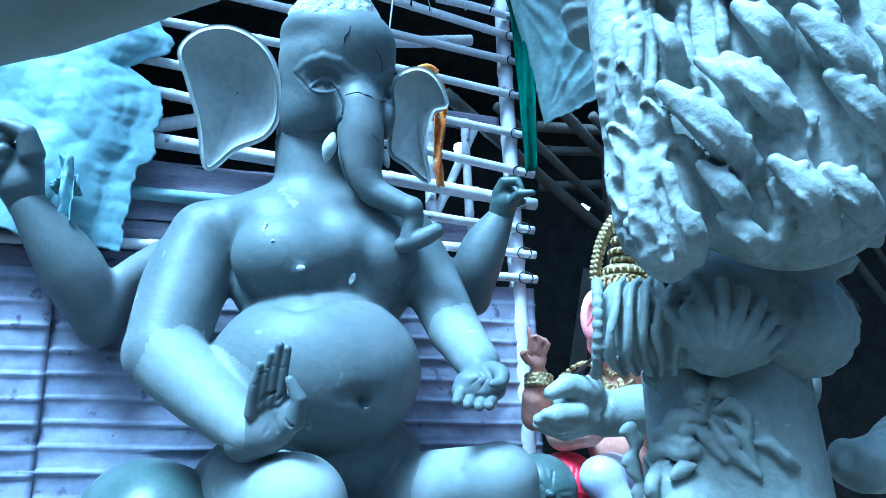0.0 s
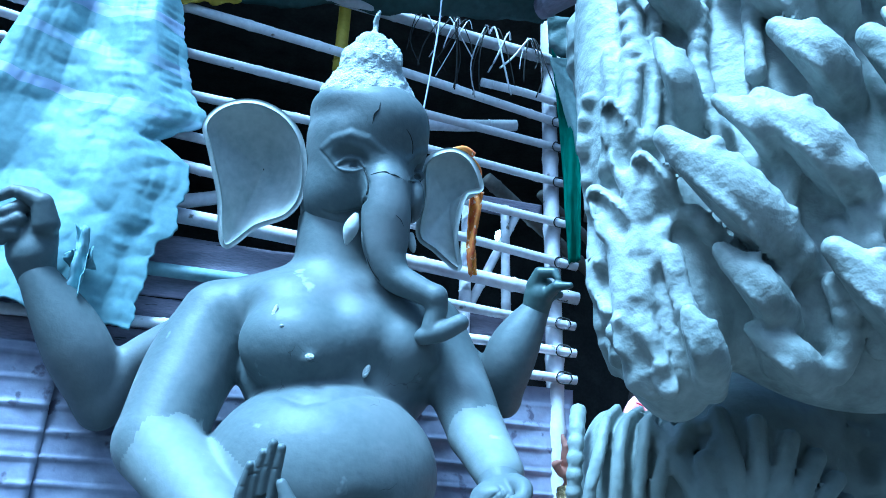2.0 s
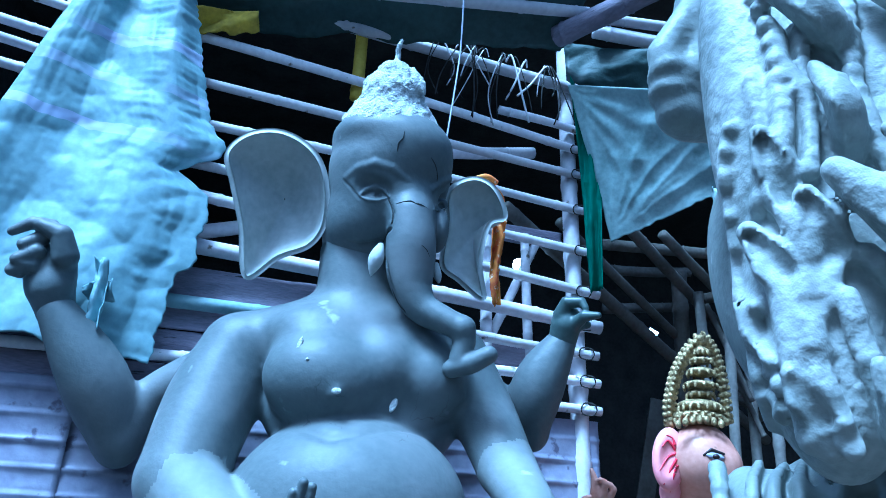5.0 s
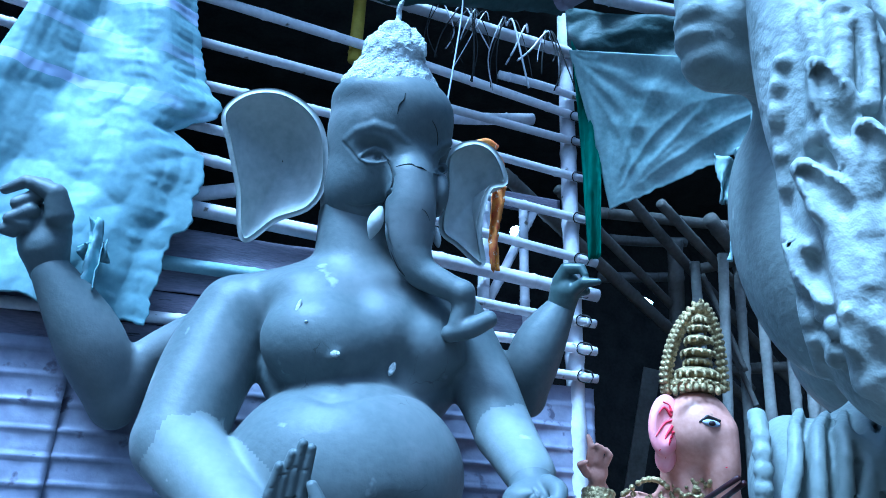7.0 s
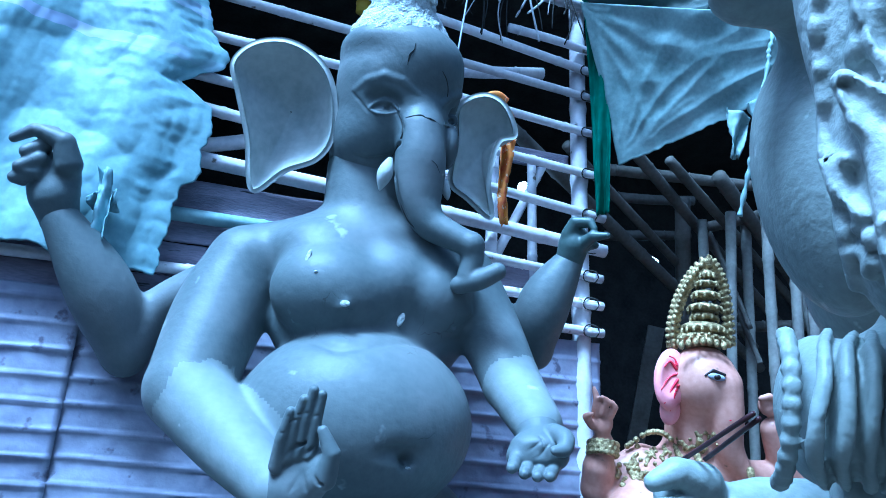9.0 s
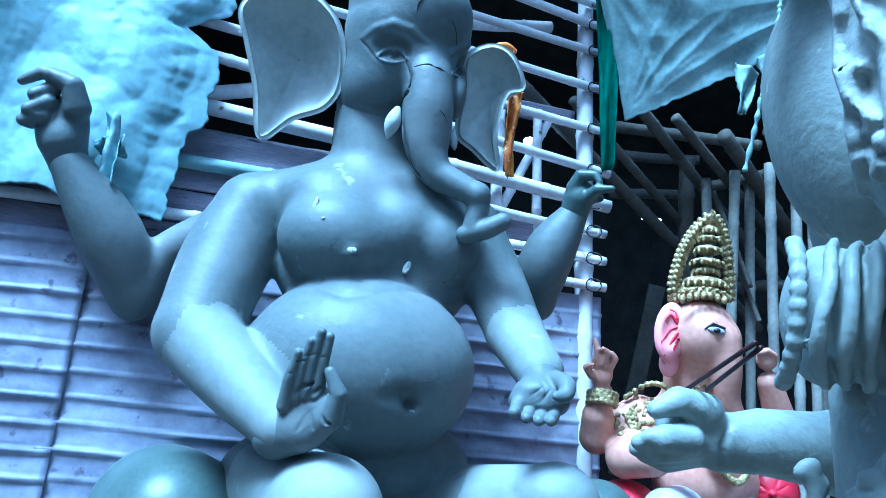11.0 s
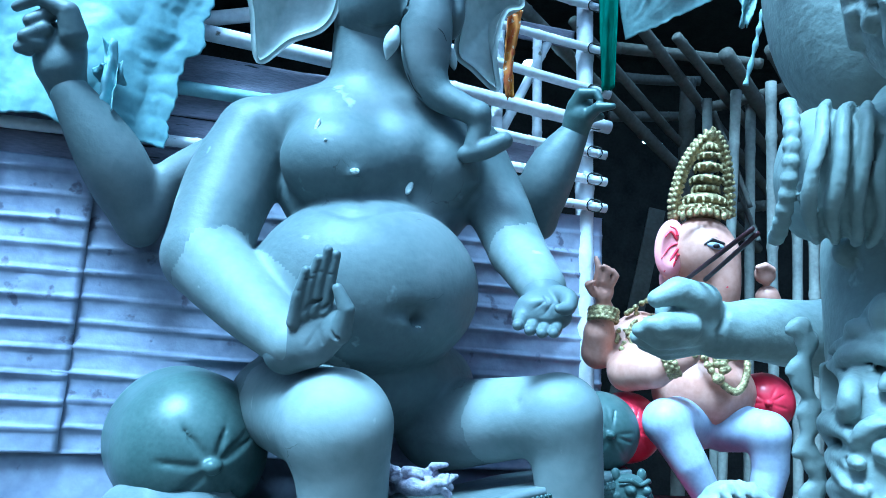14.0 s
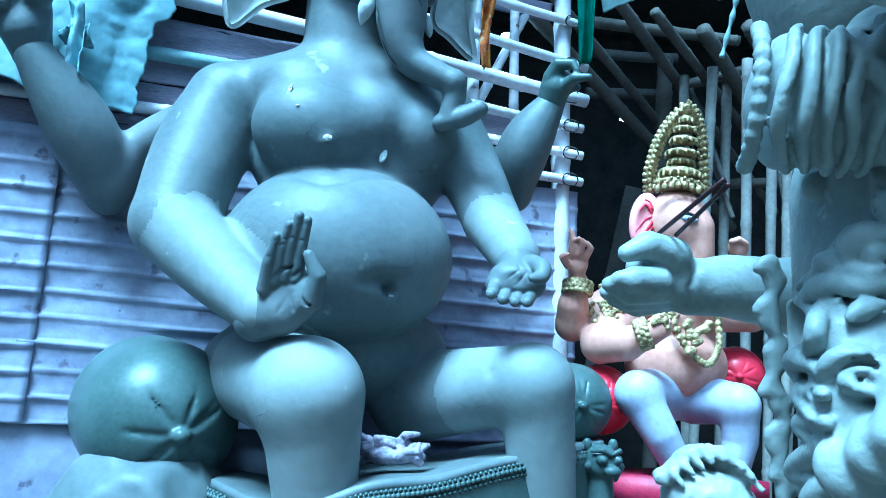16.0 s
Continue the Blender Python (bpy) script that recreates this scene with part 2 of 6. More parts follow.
# ---- modelling in clay: rounded forms run together on a grid, then skinned ----
class Clay:
    def __init__(self, lo, hi, h):
        self.lo, self.h = np.array(lo, float), h
        self.n = np.ceil((np.array(hi) - self.lo) / h).astype(int) + 1
        self.f = np.full(self.n, 0.3, np.float32)
        self.ref = None

    def _box(self, lo, hi):
        a = np.clip(((np.array(lo) - self.lo) / self.h).astype(int), 0, self.n)
        b = np.clip(((np.array(hi) - self.lo) / self.h).astype(int) + 2, 0, self.n)
        s = tuple(slice(i, j) for i, j in zip(a, b))
        g = np.meshgrid(*[(np.arange(i, j) * self.h + o).astype(np.float32) for i, j, o in zip(a, b, self.lo)], indexing="ij", sparse=True)
        return s, g

    def _put(self, s, d, k, cut):
        f = self.f[s]
        if f.size == 0:
            return
        if cut:
            d = -d
            hh = np.clip(0.5 + 0.5 * (d - f) / k, 0, 1)
            self.f[s] = f + (d - f) * hh + k * hh * (1 - hh)
        else:
            hh = np.clip(0.5 + 0.5 * (d - f) / k, 0, 1)
            self.f[s] = d + (f - d) * hh - k * hh * (1 - hh)

    def cap(self, a, b, ra, rb=None, k=0.03, cut=False):
        rb = ra if rb is None else rb
        a, b = np.array(a, float), np.array(b, float)
        if (a < self.lo - 1).any() or (b < self.lo - 1).any():
            return
        m = max(ra, rb) + 1.5 * k + 3 * self.h
        s, (x, y, z) = self._box(np.minimum(a, b) - m, np.maximum(a, b) + m)
        ab = b - a
        t = np.clip(((x - a[0]) * ab[0] + (y - a[1]) * ab[1] + (z - a[2]) * ab[2]) / max(ab @ ab, 1e-9), 0, 1)
        d = np.sqrt((x - a[0] - t * ab[0]) ** 2 + (y - a[1] - t * ab[1]) ** 2 + (z - a[2] - t * ab[2]) ** 2) - (ra + (rb - ra) * t)
        self._put(s, d, k, cut)

    def chain(self, pts, radii, k=0.03, cut=False):
        pts = [np.array(p, float) for p in pts]
        ok = [(p > self.lo - 0.1).all() for p in pts]
        pts, radii = [p for p, w in zip(pts, ok) if w], [r for r, w in zip(radii, ok) if w]
        if len(pts) < 2:
            return
        m = max(radii) + 1.5 * k + 3 * self.h
        s, (x, y, z) = self._box(np.min(pts, 0) - m, np.max(pts, 0) + m)
        best = None
        for a, b, ra, rb in zip(pts, pts[1:], radii, radii[1:]):
            ab = b - a
            t = np.clip(((x - a[0]) * ab[0] + (y - a[1]) * ab[1] + (z - a[2]) * ab[2]) / max(ab @ ab, 1e-9), 0, 1)
            d = np.sqrt((x - a[0] - t * ab[0]) ** 2 + (y - a[1] - t * ab[1]) ** 2 + (z - a[2] - t * ab[2]) ** 2) - (ra + (rb - ra) * t)
            best = d if best is None else np.minimum(best, d)
        self._put(s, best, k, cut)

    def limb(self, pts, radii, k=0.03, steps=12):
        """A chain along a smooth curve through the points."""
        ok = [all(c > l - 0.1 for c, l in zip(p, self.lo)) for p in pts]
        pts, radii = [p for p, w in zip(pts, ok) if w], [r for r, w in zip(radii, ok) if w]
        if len(pts) < 2:
            return
        n = (len(pts) - 1) * steps
        ts = [i / n for i in range(n + 1)]
        q = [spline(pts, t) for t in ts]
        r = [spline([(v, 0, 0) for v in radii], t).x for t in ts]
        self.chain(q, r, k)

    def ell(self, c, r, turn=(0, 0, 0), k=0.03, cut=False):
        c, r = np.array(c, float), np.array(r, float)
        m = r.max() + 1.5 * k + 3 * self.h
        s, (x, y, z) = self._box(c - m, c + m)
        R = np.array(Euler([radians(v) for v in turn]).to_matrix()).T
        p = [R[i][0] * (x - c[0]) + R[i][1] * (y - c[1]) + R[i][2] * (z - c[2]) for i in range(3)]
        k0 = np.sqrt(sum((p[i] / r[i]) ** 2 for i in range(3)))
        k1 = np.sqrt(sum((p[i] / r[i] ** 2) ** 2 for i in range(3))) + 1e-6
        self._put(s, k0 * (k0 - 1) / k1, k, cut)

    def at(self, near_end, far_end, sink=0.0):
        """Where the line from near_end to far_end first meets the clay, sink metres past it."""
        p, q = np.array(near_end, float), np.array(far_end, float)
        n = int(np.linalg.norm(q - p) / (self.h * 0.5)) + 1
        s = p + (q - p) * np.linspace(0, 1, n)[:, None]
        i = np.clip(((s - self.lo) / self.h).round().astype(int), 0, self.n - 1)
        f = (self.f if self.ref is None else self.ref)[tuple(i.T)]
        f = np.where(((s < self.lo) | (s > self.lo + (self.n - 1) * self.h)).any(1), 1.0, f)
        if not (f < 0).any():
            return Vector(self.lo - 5)
        w = np.argmax(f < 0)
        return Vector(s[w] + (q - p) / np.linalg.norm(q - p) * (sink - self.h * 0.4 * (w > 0)))

    def soften(self, times):
        for _ in range(times):
            for ax in range(3):
                self.f = (np.roll(self.f, 1, ax) + 2 * self.f + np.roll(self.f, -1, ax)) / 4

    def skin(self):
        """Surface nets."""
        f, h = self.f, self.h
        ins = f < 0
        c = np.zeros(tuple(self.n - 1), np.int8)
        for i in (0, 1):
            for j in (0, 1):
                for l in (0, 1):
                    c += ins[i:self.n[0] - 1 + i, j:self.n[1] - 1 + j, l:self.n[2] - 1 + l]
        cells = np.argwhere((c > 0) & (c < 8))
        idx = -np.ones(c.shape, np.int64)
        idx[tuple(cells.T)] = np.arange(len(cells))
        acc, cnt = np.zeros((len(cells), 3)), np.zeros(len(cells))
        cor = [(i, j, l) for i in (0, 1) for j in (0, 1) for l in (0, 1)]
        val = {q: f[cells[:, 0] + q[0], cells[:, 1] + q[1], cells[:, 2] + q[2]] for q in cor}
        for q in cor:
            for ax in range(3):
                if q[ax] == 0:
                    w = tuple(q[i] + (i == ax) for i in range(3))
                    a, b = val[q], val[w]
                    m = (a < 0) != (b < 0)
                    t = np.where(m, a / np.where(m, a - b, 1), 0)
                    p = np.repeat(np.array([q], float), len(cells), 0)
                    p[:, ax] += t
                    acc += p * m[:, None]
                    cnt += m
        verts = (cells + acc / np.maximum(cnt, 1)[:, None]) * h + self.lo
        faces = []
        for ax in range(3):
            o = [i for i in range(3) if i != ax]
            sl0, sl1 = [slice(None)] * 3, [slice(None)] * 3
            sl0[ax], sl1[ax] = slice(0, -1), slice(1, None)
            a, b = ins[tuple(sl0)], ins[tuple(sl1)]
            e = np.argwhere(a != b)
            e = e[(e[:, o[0]] > 0) & (e[:, o[1]] > 0) & (e[:, o[0]] < self.n[o[0]] - 1) & (e[:, o[1]] < self.n[o[1]] - 1)]
            flip = a[tuple(e.T)]
            quad = []
            for d0, d1 in ((0, 0), (-1, 0), (-1, -1), (0, -1)):
                w = e.copy()
                w[:, o[0]] += d0
                w[:, o[1]] += d1
                quad.append(idx[tuple(w.T)])
            quad = np.stack(quad, 1)
            if ax == 1:
                flip = ~flip
            quad[~flip] = quad[~flip][:, ::-1]
            faces.append(quad)
        faces = np.concatenate(faces)
        faces = faces[(faces >= 0).all(1)]
        return verts, faces


def mesh_of(name, pieces):
    """pieces: (verts, faces, material). One mesh of all of them."""
    me = bpy.data.meshes.new(name)
    V, F, M, base, mats = [], [], [], 0, []
    for v, fc, mat in pieces:
        if mat not in mats:
            mats.append(mat)
        V.append(np.asarray(v, float).reshape(-1, 3))
        F += [tuple(int(i) + base for i in q) for q in fc]
        M += [mats.index(mat)] * len(fc)
        base += len(V[-1])
    me.from_pydata(np.concatenate(V).tolist(), [], F)
    for m in mats:
        me.materials.append(m)
    me.polygons.foreach_set("material_index", M)
    me.polygons.foreach_set("use_smooth", [True] * len(F))
    me.update()
    return me


def sheet(fn, nu, nv, thick, closed=False):
    """A thick sheet from a function of u and v, both 0 to 1."""
    g = np.array([[fn(i / nu, j / nv) for j in range(nv + 1)] for i in range(nu + 1)], float)
    du, dv = np.gradient(g, axis=0), np.gradient(g, axis=1)
    n = np.cross(du, dv)
    n /= np.linalg.norm(n, axis=2, keepdims=True) + 1e-9
    top, low = (g + n * thick / 2).reshape(-1, 3), (g - n * thick / 2).reshape(-1, 3)
    k, w = len(top), nv + 1
    q = [(i * w + j, (i + 1) * w + j, (i + 1) * w + j + 1, i * w + j + 1) for i in range(nu) for j in range(nv)]
    f = q + [tuple(k + a for a in reversed(p)) for p in q]
    if closed:
        last = {nu * w + j: j for j in range(w)}
        last.update({k + nu * w + j: k + j for j in range(w)})
        f = [tuple(last.get(i, i) for i in p) for p in f]
        f += [(((i + 1) % nu) * w + nv, i * w + nv, k + i * w + nv, k + ((i + 1) % nu) * w + nv) for i in range(nu)]
        return np.concatenate([top, low]), f
    rim = [i * w for i in range(nu + 1)] + [nu * w + j for j in range(1, w)] + [i * w + nv for i in range(nu - 1, -1, -1)] + [j for j in range(nv - 1, 0, -1)]
    f += [(b, a, k + a, k + b) for a, b in zip(rim, rim[1:] + rim[:1])]
    return np.concatenate([top, low]), f


def spline(pts, t, closed=False):
    """Catmull-Rom through pts; t from 0 to 1."""
    n = len(pts)
    s = t * (n if closed else n - 1)
    i = min(int(s), (n if closed else n - 1) - 1)
    u = s - i
    at = (lambda j: Vector(pts[j % n])) if closed else (lambda j: Vector(pts[max(0, min(n - 1, j))]))
    a, b, c, d = at(i - 1), at(i), at(i + 1), at(i + 2)
    return 0.5 * ((2 * b) + (c - a) * u + (2 * a - 5 * b + 4 * c - d) * u * u + (3 * b - a - 3 * c + d) * u ** 3)


def tube(pts, radius, sides=10, rings=None, wobble=0.0, knots=()):
    """A round bar along a line of points, closed at its ends. knots: places, 0 to 1, where it thickens as bamboo does."""
    pts = [Vector(p) for p in pts]
    rings = rings or 6 * (len(pts) - 1)
    ts = sorted(set([i / rings for i in range(rings + 1)] + [min(1, max(0, k + e)) for k in knots for e in (-0.008, 0, 0.008)]))
    V, F, up = [], [], Vector((0.13, 0.21, 0.97))
    for i, t in enumerate(ts):
        p = spline(pts, t)
        d = spline(pts, min(1, t + 0.01)) - spline(pts, max(0, t - 0.01))
        a = d.cross(up if abs(d.normalized().dot(up)) < 0.95 else Vector((1, 0, 0))).normalized()
        b = d.cross(a).normalized()
        r = radius(t) if callable(radius) else radius
        r *= 1.0 + (0.13 if any(abs(t - k) < 1e-4 for k in knots) else 0) + wobble * noise.noise(p * 9)
        for s in range(sides):
            w = 2 * math.pi * s / sides
            V.append(p + (a * math.cos(w) + b * math.sin(w)) * r)
        if i:
            o, q = (i - 1) * sides, i * sides
            F += [(o + s, o + (s + 1) % sides, q + (s + 1) % sides, q + s) for s in range(sides)]
    F += [tuple(reversed(range(sides))), tuple(range(len(V) - sides, len(V)))]
    return [tuple(v) for v in V], F


def box(c, size, turn=(0, 0, 0)):
    m = Matrix.Translation(c) @ Euler([radians(a) for a in turn]).to_matrix().to_4x4()
    x, y, z = (s / 2 for s in size)
    V = [tuple(m @ Vector((i * x, j * y, k * z))) for i in (-1, 1) for j in (-1, 1) for k in (-1, 1)]
    return V, [(0, 1, 3, 2), (4, 6, 7, 5), (0, 4, 5, 1), (2, 3, 7, 6), (0, 2, 6, 4), (1, 5, 7, 3)]


def thing(name, pieces, parent=None, label="", category="", group="", kind="", flat=False):
    ob = new(name, mesh_of(name, pieces))
    if flat:
        ob.data.polygons.foreach_set("use_smooth", [False] * len(ob.data.polygons))
    if parent:
        ob.parent = parent
    return tagged(ob, label, category, group, kind)


def empty(name, place=(0, 0, 0), label="", category="", group="", kind=""):
    ob = new(name)
    ob.location = place
    ob.empty_display_size = 0.05
    bpy.context.view_layer.update()
    return tagged(ob, label, category, group, kind)


def under(parent, name, pieces, label="", kind="", flat=False):
    """A part whose geometry is given in world places."""
    ob = thing(name, pieces, None, label, "", "", kind, flat)
    ob.parent = parent
    ob.matrix_parent_inverse = Matrix.Translation(-parent.location)
    return ob


# ---- the wall behind the idol: origin, along, outwards ----
WALL_A = radians(19.4)
U, OUT = Vector((math.cos(WALL_A), math.sin(WALL_A), 0)), Vector((math.sin(WALL_A), -math.cos(WALL_A), 0))
W0 = Vector((-1.6, 3.18, 0))


def wall(u, z, out=0.0):
    return W0 + U * u + OUT * out + Vector((0, 0, z))


def ground():
    thing("ground", [(*sheet(lambda u, v: (-60 + 120 * u, -60 + 120 * v, -0.03 + 0.02 * noise.noise(Vector((u * 40, v * 40, 0)))), 60, 60, 0.04), EARTH)], None, "packed brown earth yard", "ground", "", "structure")


ground()


def blocker_walls():
    """Plain tall unseen walls added to block low skylight; the sky overhead stays open."""
    for name, c, s in (("wall_blocker", (0.5, -4.2, 1.9), (9.0, 0.2, 3.8)), ("wall_blocker_left", (-4.0, -1.5, 1.9), (0.2, 5.2, 3.8)), ("wall_blocker_right", (4.8, -0.4, 2.6), (0.2, 7.4, 5.2))):
        thing(name, [(*box(c, s), EARTH)], None, "plain unseen wall added to block low sky light", "wall", "", "structure", True)


blocker_walls()


def tin_sheet(parent, u0, u1, z0, z1, out, seed):
    n = int((z1 - z0) / 0.0095)
    def fn(a, b):
        u, z = u0 + (u1 - u0) * a, z0 + (z1 - z0) * b
        ph = (z - 0.02 * noise.noise(Vector((u * 1.5, z, seed)))) / 0.098
        s = ph - math.floor(ph)
        ridge = 0.013 * (math.sin(math.pi * min(1, s / 0.3)) ** 2 if s < 0.3 else 0.12 * math.sin(2 * math.pi * s))
        return wall(u, z, out + ridge * (0.75 + 0.5 * noise.noise(Vector((u * 2.5, z * 9, seed + 4)))) + 0.012 * noise.noise(Vector((u * 3, z * 5, seed))) + 0.005 * noise.noise(Vector((u * 14, z * 14, seed))))
    under(parent, "corrugated_sheet", [(*sheet(fn, 60, n, 0.002), TIN)])


tin_wall = empty("wall_tin", wall(1.0, 0), "wall of rusty pale corrugated tin sheets", "wall", "", "structure")
tin_sheet(tin_wall, -1.6, 0.03, 1.20, 2.32, 0.012, 1)
tin_sheet(tin_wall, -0.03, 1.2, 1.20, 2.34, 0.0, 2)
tin_sheet(tin_wall, 1.16, 2.26, 1.18, 2.36, 0.010, 3)
under(tin_wall, "flat_sheet", [(*sheet(lambda a, b: wall(-1.6 + 3.86 * a, 1.24 * b, -0.016 + 0.012 * noise.noise(Vector((a * 9, b * 6, 3)))), 60, 20, 0.002), TIN)])


def bamboo(parent, name, a, b, r=0.025, mat=None, sag=0.0, seed=0, taper=0.9):
    rng = random.Random(seed)
    a, b = Vector(a), Vector(b)
    m = (a + b) / 2 + Vector((0, 0, -sag)) + Vector((0, 0, rng.uniform(-0.012, 0.012)))
    ln = (b - a).length
    ks, t = [], rng.uniform(0.05, 0.2) * min(1, 1 / ln)
    while t < 0.98:
        ks.append(t)
        t += rng.uniform(0.26, 0.42) / ln
    ob_pieces = [(*tube([a, m, b], lambda t: r * (1 + (taper - 1) * t), 12, 12, 0.06, ks), mat or BAMBOO)]
    return under(parent, name, ob_pieces) if parent else thing(name, ob_pieces)


lattice = empty("bamboo_lattice", wall(1.0, 2.3), "weathered split-bamboo lattice wall tied to round posts", "lattice")
for i, (zl, zr) in enumerate(((4.05, 3.79), (3.79, 3.64), (3.56, 3.43), (3.35, 3.20), (3.205, 2.98), (2.95, 2.81))):
    r = (0.026, 0.024, 0.024, 0.024, 0.026, 0.036)[i]
    bamboo(lattice, "slat", wall(0.12, zl, 0.04), wall(2.28, zr, 0.05), r, None, -0.01, i)
for i, (u0, z0, z1) in enumerate(((1.75, 3.96, 3.92), (1.35, 2.72, 2.665), (1.35, 2.53, 2.53), (1.3, 2.39, 2.40))):
    bamboo(lattice, "slat", wall(u0, z0, 0.05), wall(2.26, z1, 0.05), 0.024, None, 0, 20 + i)
for i, (z0, z1) in enumerate(((4.12, 4.02), (3.93, 3.85), (3.82, 3.75), (3.70, 3.64), (3.44, 3.36), (3.25, 3.20))):
    bamboo(lattice, "slat", wall(-1.3, z0 + 0.1, 0.02), wall(-0.2, z1, 0.03), 0.026, None, 0, 40 + i)
bamboo(lattice, "top_rail", wall(0.1, 4.37, 0.03), wall(2.3, 4.21, 0.03), 0.035, None, 0, 60)
bamboo(lattice, "post", wall(2.19, 0, 0.0), wall(2.17, 4.5, -0.02), 0.045, None, 0, 61)
bamboo(lattice, "post", wall(-0.55, 2.3, 0.0), wall(-0.36, 4.4, 0.0), 0.03, None, 0, 62)
bamboo(lattice, "post", wall(1.72, 2.3, -0.03), wall(1.72, 3.3, -0.03), 0.03, None, 0, 63)
bamboo(lattice, "post", wall(1.95, 2.3, -0.05), wall(1.93, 3.3, -0.05), 0.025, None, 0, 64)
bamboo(lattice, "post", wall(1.0, 3.9, -0.02), wall(1.0, 4.7, -0.02), 0.035, BAMBOO_YELLOW, 0, 65)
bamboo(lattice, "brace", wall(0.2, 3.0, -0.06), wall(0.9, 3.25, -0.08), 0.035, None, 0, 66)
bamboo(lattice, "brace", wall(1.3, 3.68, -0.06), wall(2.0, 3.82, -0.08), 0.035, None, 0, 67)


# boards and poles of the wall above the tin
boards = empty("wall_boards", wall(0.2, 2.3), "weathered grey horizontal boards above the tin", "wall", "", "structure")


def board(parent, u0, u1, z0, z1, out, seed, mat=None):
    def fn(a, b):
        u, z = u0 + (u1 - u0) * a, z0 + (z1 - z0) * b
        edge = 0.008 * noise.noise(Vector((u * 6, b * 2, seed)))
        return wall(u, z + edge * (1 if b > 0.5 else -1), out + 0.006 * noise.noise(Vector((u * 4, z * 22, seed))))
    under(parent, "plank", [(*sheet(fn, 40, 10, 0.018), mat or WOOD)])


for i, (z0, z1) in enumerate(((2.30, 2.42), (2.43, 2.57), (2.575, 2.70), (2.705, 2.86))):
    board(boards, -1.5, 1.28, z0, z1, -0.02 - 0.006 * (i % 2), i)
board(boards, 1.25, 2.2, 2.595, 2.70, -0.05, 11)
board(boards, 1.2, 2.15, 3.27, 3.36, -0.09, 12)
bamboo(lattice, "pole", wall(-1.2, 2.66, 0.03), wall(0.9, 2.68, 0.03), 0.032, BAMBOO_BLUE, 0, 70)
bamboo(lattice, "pole", wall(-1.3, 2.42, 0.03), wall(0.5, 2.45, 0.03), 0.026, None, 0, 71)
bamboo(lattice, "post", wall(-0.37, 2.3, 0.05), wall(-0.37, 2.62, 0.05), 0.035, WOOD, 0, 72)
bamboo(lattice, "brace", wall(1.62, 2.45, -0.08), wall(2.02, 3.3, -0.1), 0.025, None, 0, 73)
bamboo(lattice, "post", wall(1.38, 2.3, -0.03), wall(1.38, 2.9, -0.03), 0.024, None, 0, 74)
for i, (u, z) in enumerate(((2.19, 3.79), (2.19, 3.64), (2.19, 3.43), (2.19, 3.2), (2.19, 2.98), (2.19, 2.81), (2.19, 2.665), (2.19, 2.53), (2.19, 2.4))):
    c = wall(u, z, 0.02)
    ring = [c + U * (0.04 * math.cos(a)) + Vector((0, 0, 0.032 * math.sin(a))) + OUT * (0.05 + 0.008 * math.sin(3 * a)) for a in np.linspace(0, 2 * math.pi, 9)]
    under(lattice, "lashing", [(*tube(ring, 0.0035, 5, 16), SHADE_WOOD)])

# dry strips that hang from the top rail
rng = random.Random(5)
strips = empty("dry_strips", wall(1.7, 4.25, 0.05), "tangled dry bamboo strips hanging from the rail", "strips")
for i in range(26):
    u = rng.uniform(1.35, 2.05)
    z = 4.37 - 0.073 * (u - 0.1)
    l, d = rng.uniform(0.12, 0.42), rng.uniform(-0.14, 0.14)
    pts = [wall(u, z + 0.03, 0.06), wall(u + d * 0.3, z + 0.05, 0.09), wall(u + d, z - l * 0.5, 0.08), wall(u + d * rng.uniform(0.4, 1.6), z - l, 0.07)]
    under(strips, "strip", [(*tube(pts, rng.choice((0.003, 0.004, 0.006)), 5, 14), BAMBOO if i % 3 == 0 else SHADE_WOOD)])
thing("hanging_wire", [(*tube([(-0.090, 2.845, 4.337), (-0.105, 2.957, 3.853), (-0.117, 2.948, 3.633), (-0.154, 2.908, 3.236)], 0.004, 5, 20), CLOTH_WHITE)], None, "thin pale wire hanging from the roof", "wire")


